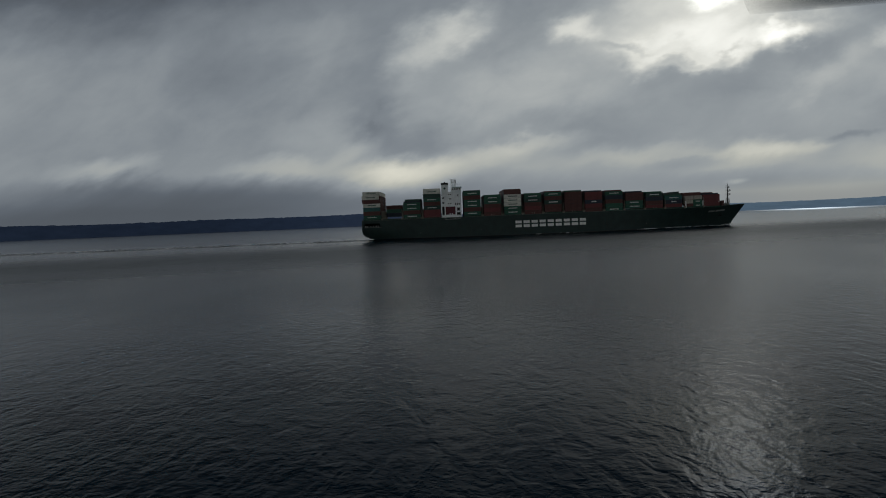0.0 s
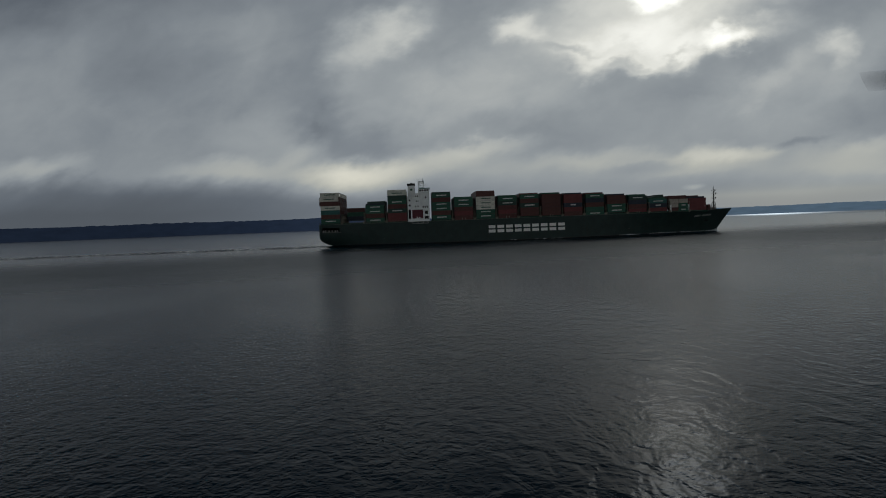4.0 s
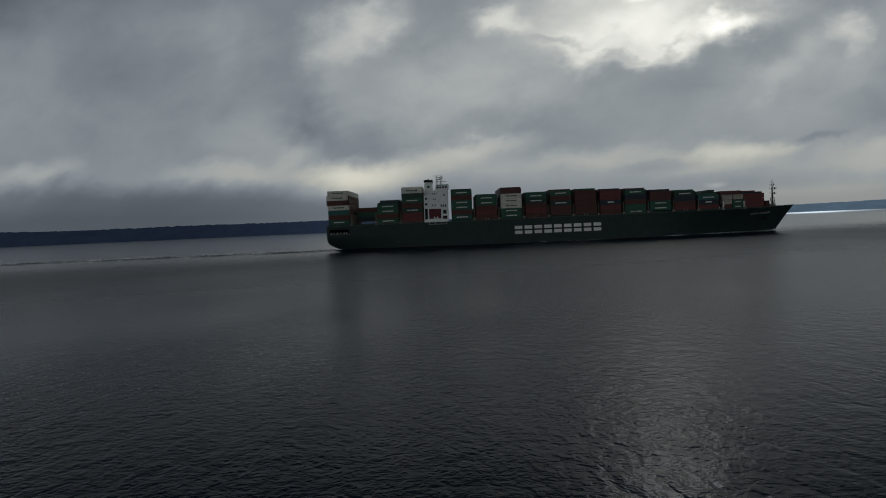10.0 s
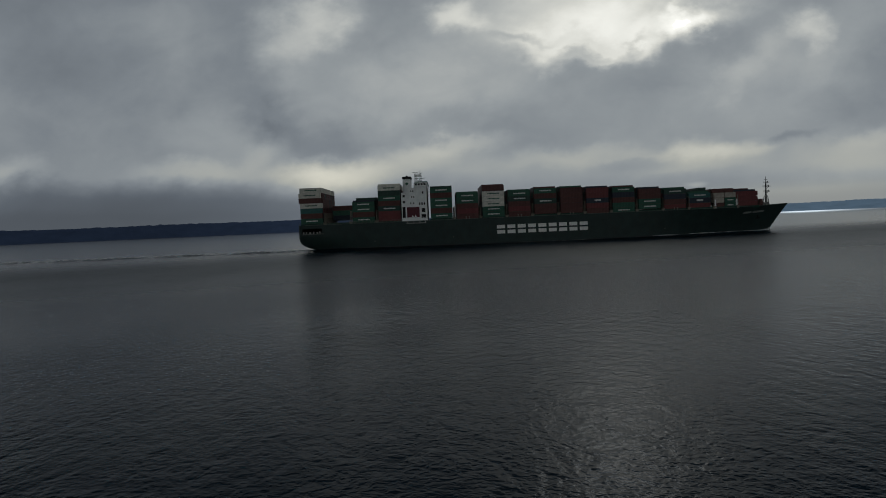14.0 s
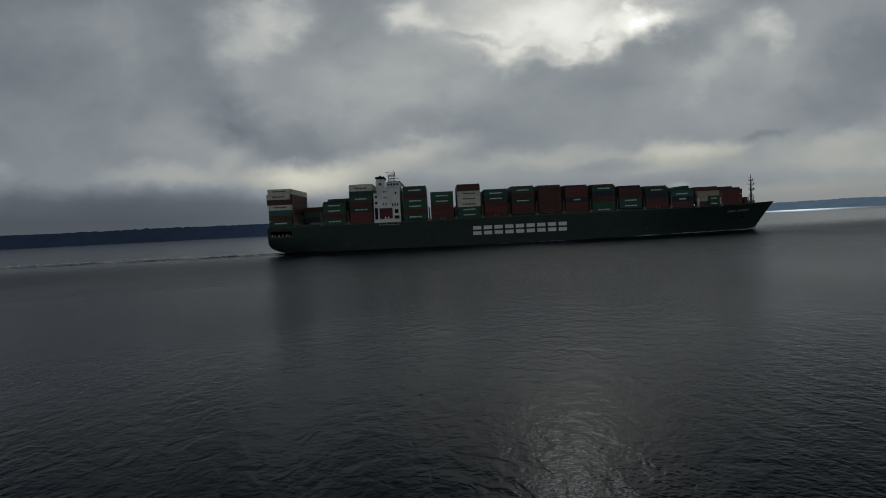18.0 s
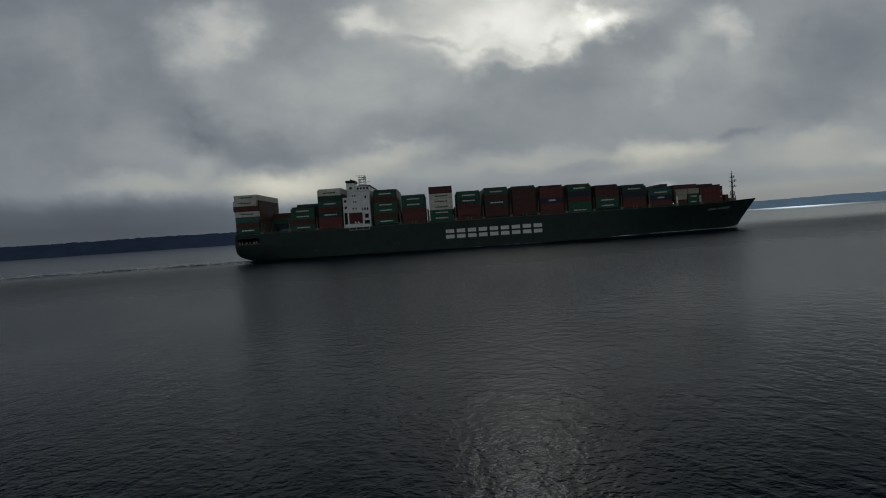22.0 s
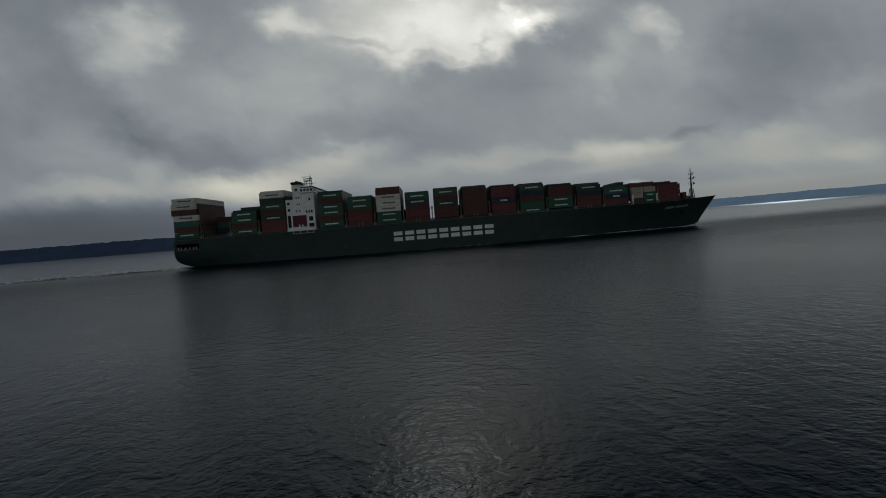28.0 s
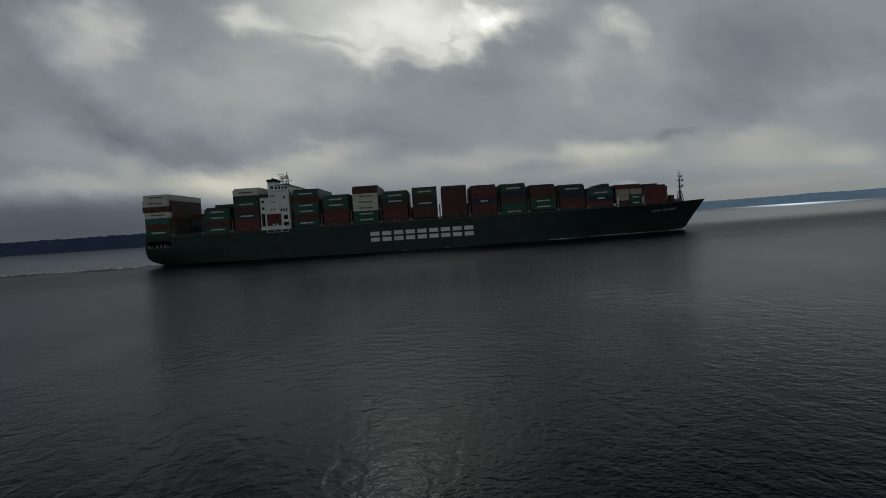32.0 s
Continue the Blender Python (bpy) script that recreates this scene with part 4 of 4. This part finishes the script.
part("wave", ridge(trail(-15, -26, 560, 3.0, 4), 2.0, 0.6), water_mat, wake, "steep little stern wave", smooth=True)
part("wave", ridge(trail(-21, -46, 420, 3.0, 9), 3.2, 0.4), water_mat, wake, "low smooth wave", smooth=True)


def side_wave():
    """The wave that runs along the ship's side, high at the shoulder and the quarter."""
    bm, last = fresh(), None
    for x in list(range(-8, 262, 5)) + [265, 268, 270, 272, 274, 276]:
        h = swell_at(x) * (0.92 + 0.16 * noise.noise((x * 0.07, 2.0, 0)))
        b = -on_side(max(x, 3), h).y if x < 270 else max(0.3, 1.4 - (x - 270) * 0.2)
        wide = 1.0 + 0.12 * noise.noise((x * 0.05, 8.0, 0))
        ring = [bm.verts.new((x, -y, z)) for y, z in ((max(0.0, b - 2.5), h), (b + 0.9 * wide, h * 0.95), (b + 2.4 * wide, h * 0.55), (b + 4.2 * wide, h * 0.15), (b + 6.5 * wide, -0.06))]
        if last:
            for k in range(4):
                bm.faces.new((last[k + 1], ring[k + 1], ring[k], last[k]))
        last = ring
    bmesh.ops.recalc_face_normals(bm, faces=bm.faces)
    return bm


part("wave", side_wave(), water_mat, wake, "wave along the ship's side", smooth=True)
for k in range(6):  # the waves that spread from the bow
    line = [(262 - 24 * k - d, -beam_at(max(60, 258 - 24 * k), 0.5) - 2 - 0.34 * d + 0.8 * noise.noise((d * 0.04, k * 3.1, 0))) for d in np.arange(0, 120, 3.0)]
    part("wave", ridge(line, 3.0 + 0.3 * k, 0.42), water_mat, wake, "low diverging bow wave", smooth=True)
for x0, x1, wide, high, gaps in ((270, 217, 0.6, 0.22, 0.03), (211, 196, 0.9, 0.34, 0.0), (194, 120, 0.35, 0.15, 0.6)):
    crest = [(x, on_side(x, swell_at(x)).y - 0.25) for x in np.arange(x0, x1, -1.8)]
    part("foam", foam_line(crest, wide, high, gaps, x0, 0.04, base=swell_at((x0 + x1) / 2) * 0.9), foam_mat, wake, "thin white bow wave")


def bow_splash():
    bm, r = fresh(), random.Random(12)
    for k in range(170):
        x = 272.4 - r.random() ** 1.5 * 9
        y = -beam_at(min(TIP, 176 + (x - 176) * (TIP - 176) / (stem_at(0) - 176)), 0) - r.uniform(0.0, 0.5)
        z = r.random() ** 1.5 * max(0.15, 1.6 - (272.4 - x) * 0.2) + 0.7
        bmesh.ops.create_icosphere(bm, subdivisions=1, radius=r.uniform(0.12, 0.28), matrix=Matrix.Translation((x, y, z)))
    return bm


part("splash", bow_splash(), foam_mat, wake, "white water at the stem")


# ------------------------------------------------------------ the camera drone's own propeller
def blade_mesh(side):
    """A twisted paddle, broad near the hub and cut square at the tip."""
    bm, last = fresh(), None
    for k in range(13):
        f = k / 12
        wide, pitch = 0.0165 - 0.0055 * f, radians(24 - 14 * f)
        ring = []
        for c, h in ((-0.5, 0.0), (-0.2, 0.0012), (0.2, 0.0012), (0.5, 0.0), (0.2, -0.0004), (-0.2, -0.0004)):
            y, z = c * wide, h
            ring.append(bm.verts.new((side * (0.008 + 0.112 * f), y * math.cos(pitch) - z * math.sin(pitch), side * y * math.sin(pitch) + z * math.cos(pitch))))
        if last:
            for q in range(6):
                bm.faces.new((last[q], ring[q], ring[(q + 1) % 6], last[(q + 1) % 6]))
        else:
            bm.faces.new(ring[::-1])
        last = ring
    bm.faces.new(last)
    bmesh.ops.recalc_face_normals(bm, faces=bm.faces)
    return bm


blade_plastic = paint("blade_plastic", (0.09, 0.09, 0.085), 0.45, wear=0.1, scale=60, streak=False)
thinned = Graph(blade_plastic.node_tree)  # clear towards its edges and tips
across = thinned.node("ShaderNodeSeparateXYZ")
thinned.put(across.inputs[0], thinned.node("ShaderNodeTexCoord").outputs["Object"])
edge = thinned.maths("SUBTRACT", 1.0, thinned.maths("POWER", thinned.maths("MULTIPLY", across.outputs[1], 150), 2.0), clamp=True)
reach = thinned.maths("SUBTRACT", 1.15, thinned.maths("POWER", thinned.maths("MULTIPLY", across.outputs[0], 8.3), 4.0), clamp=True)
thinned.put(blade_plastic.node_tree.nodes["Principled BSDF"].inputs["Alpha"], thinned.maths("MULTIPLY", thinned.maths("MULTIPLY", edge, reach), 0.55))
propeller = tagged(new("propeller"), "grey translucent plastic propeller of a camera drone", "propeller")
part("blade", blade_mesh(-1), blade_plastic, propeller, smooth=True)
part("blade", blade_mesh(1), blade_plastic, propeller, smooth=True)
part("hub", rod(rod(fresh(), (0, 0, -0.006), (0, 0, 0.005), 0.009, 0.008, n=16), (0, 0, 0.005), (0, 0, 0.009), 0.004, n=10), funnel_black, propeller, "black propeller hub")

# how the blade's tip lies across the view, to the right and up, as the gimbal turns under the airframe
BLADE = {0: (0.525, 0.432), 0.5: (0.515, 0.302), 1: (0.515, 0.332), 1.5: (0.525, 0.325), 2: (0.615, 0.250), 2.5: (0.46, 0.395), 3: (0.569, 0.282), 3.5: (0.665, 0.235), 6.5: (0.559, 0.408), 7: (0.603, 0.378)}


def motions():
    rows = []
    for row in FLIGHT:
        right, up = BLADE.get(row[0], (0.98, 0.62))
        hub = Matrix.Translation((0.26 * right + 0.12, 0.26 * up + 0.008, -0.26))
        rows.append((row[0], aim(*row[1:]) @ hub @ pose(0, 0, 0, 0, 0, 5) @ pose(0, 0, 0, -15)))
    walk(propeller, rows)
    for ob in moving:
        m = ob.matrix_basis.copy()
        walk(ob, [(t, Matrix.Translation((SPEED * t, 0, 0)) @ m) for t in (0, 8, 16, 24, LAST)])


motions()
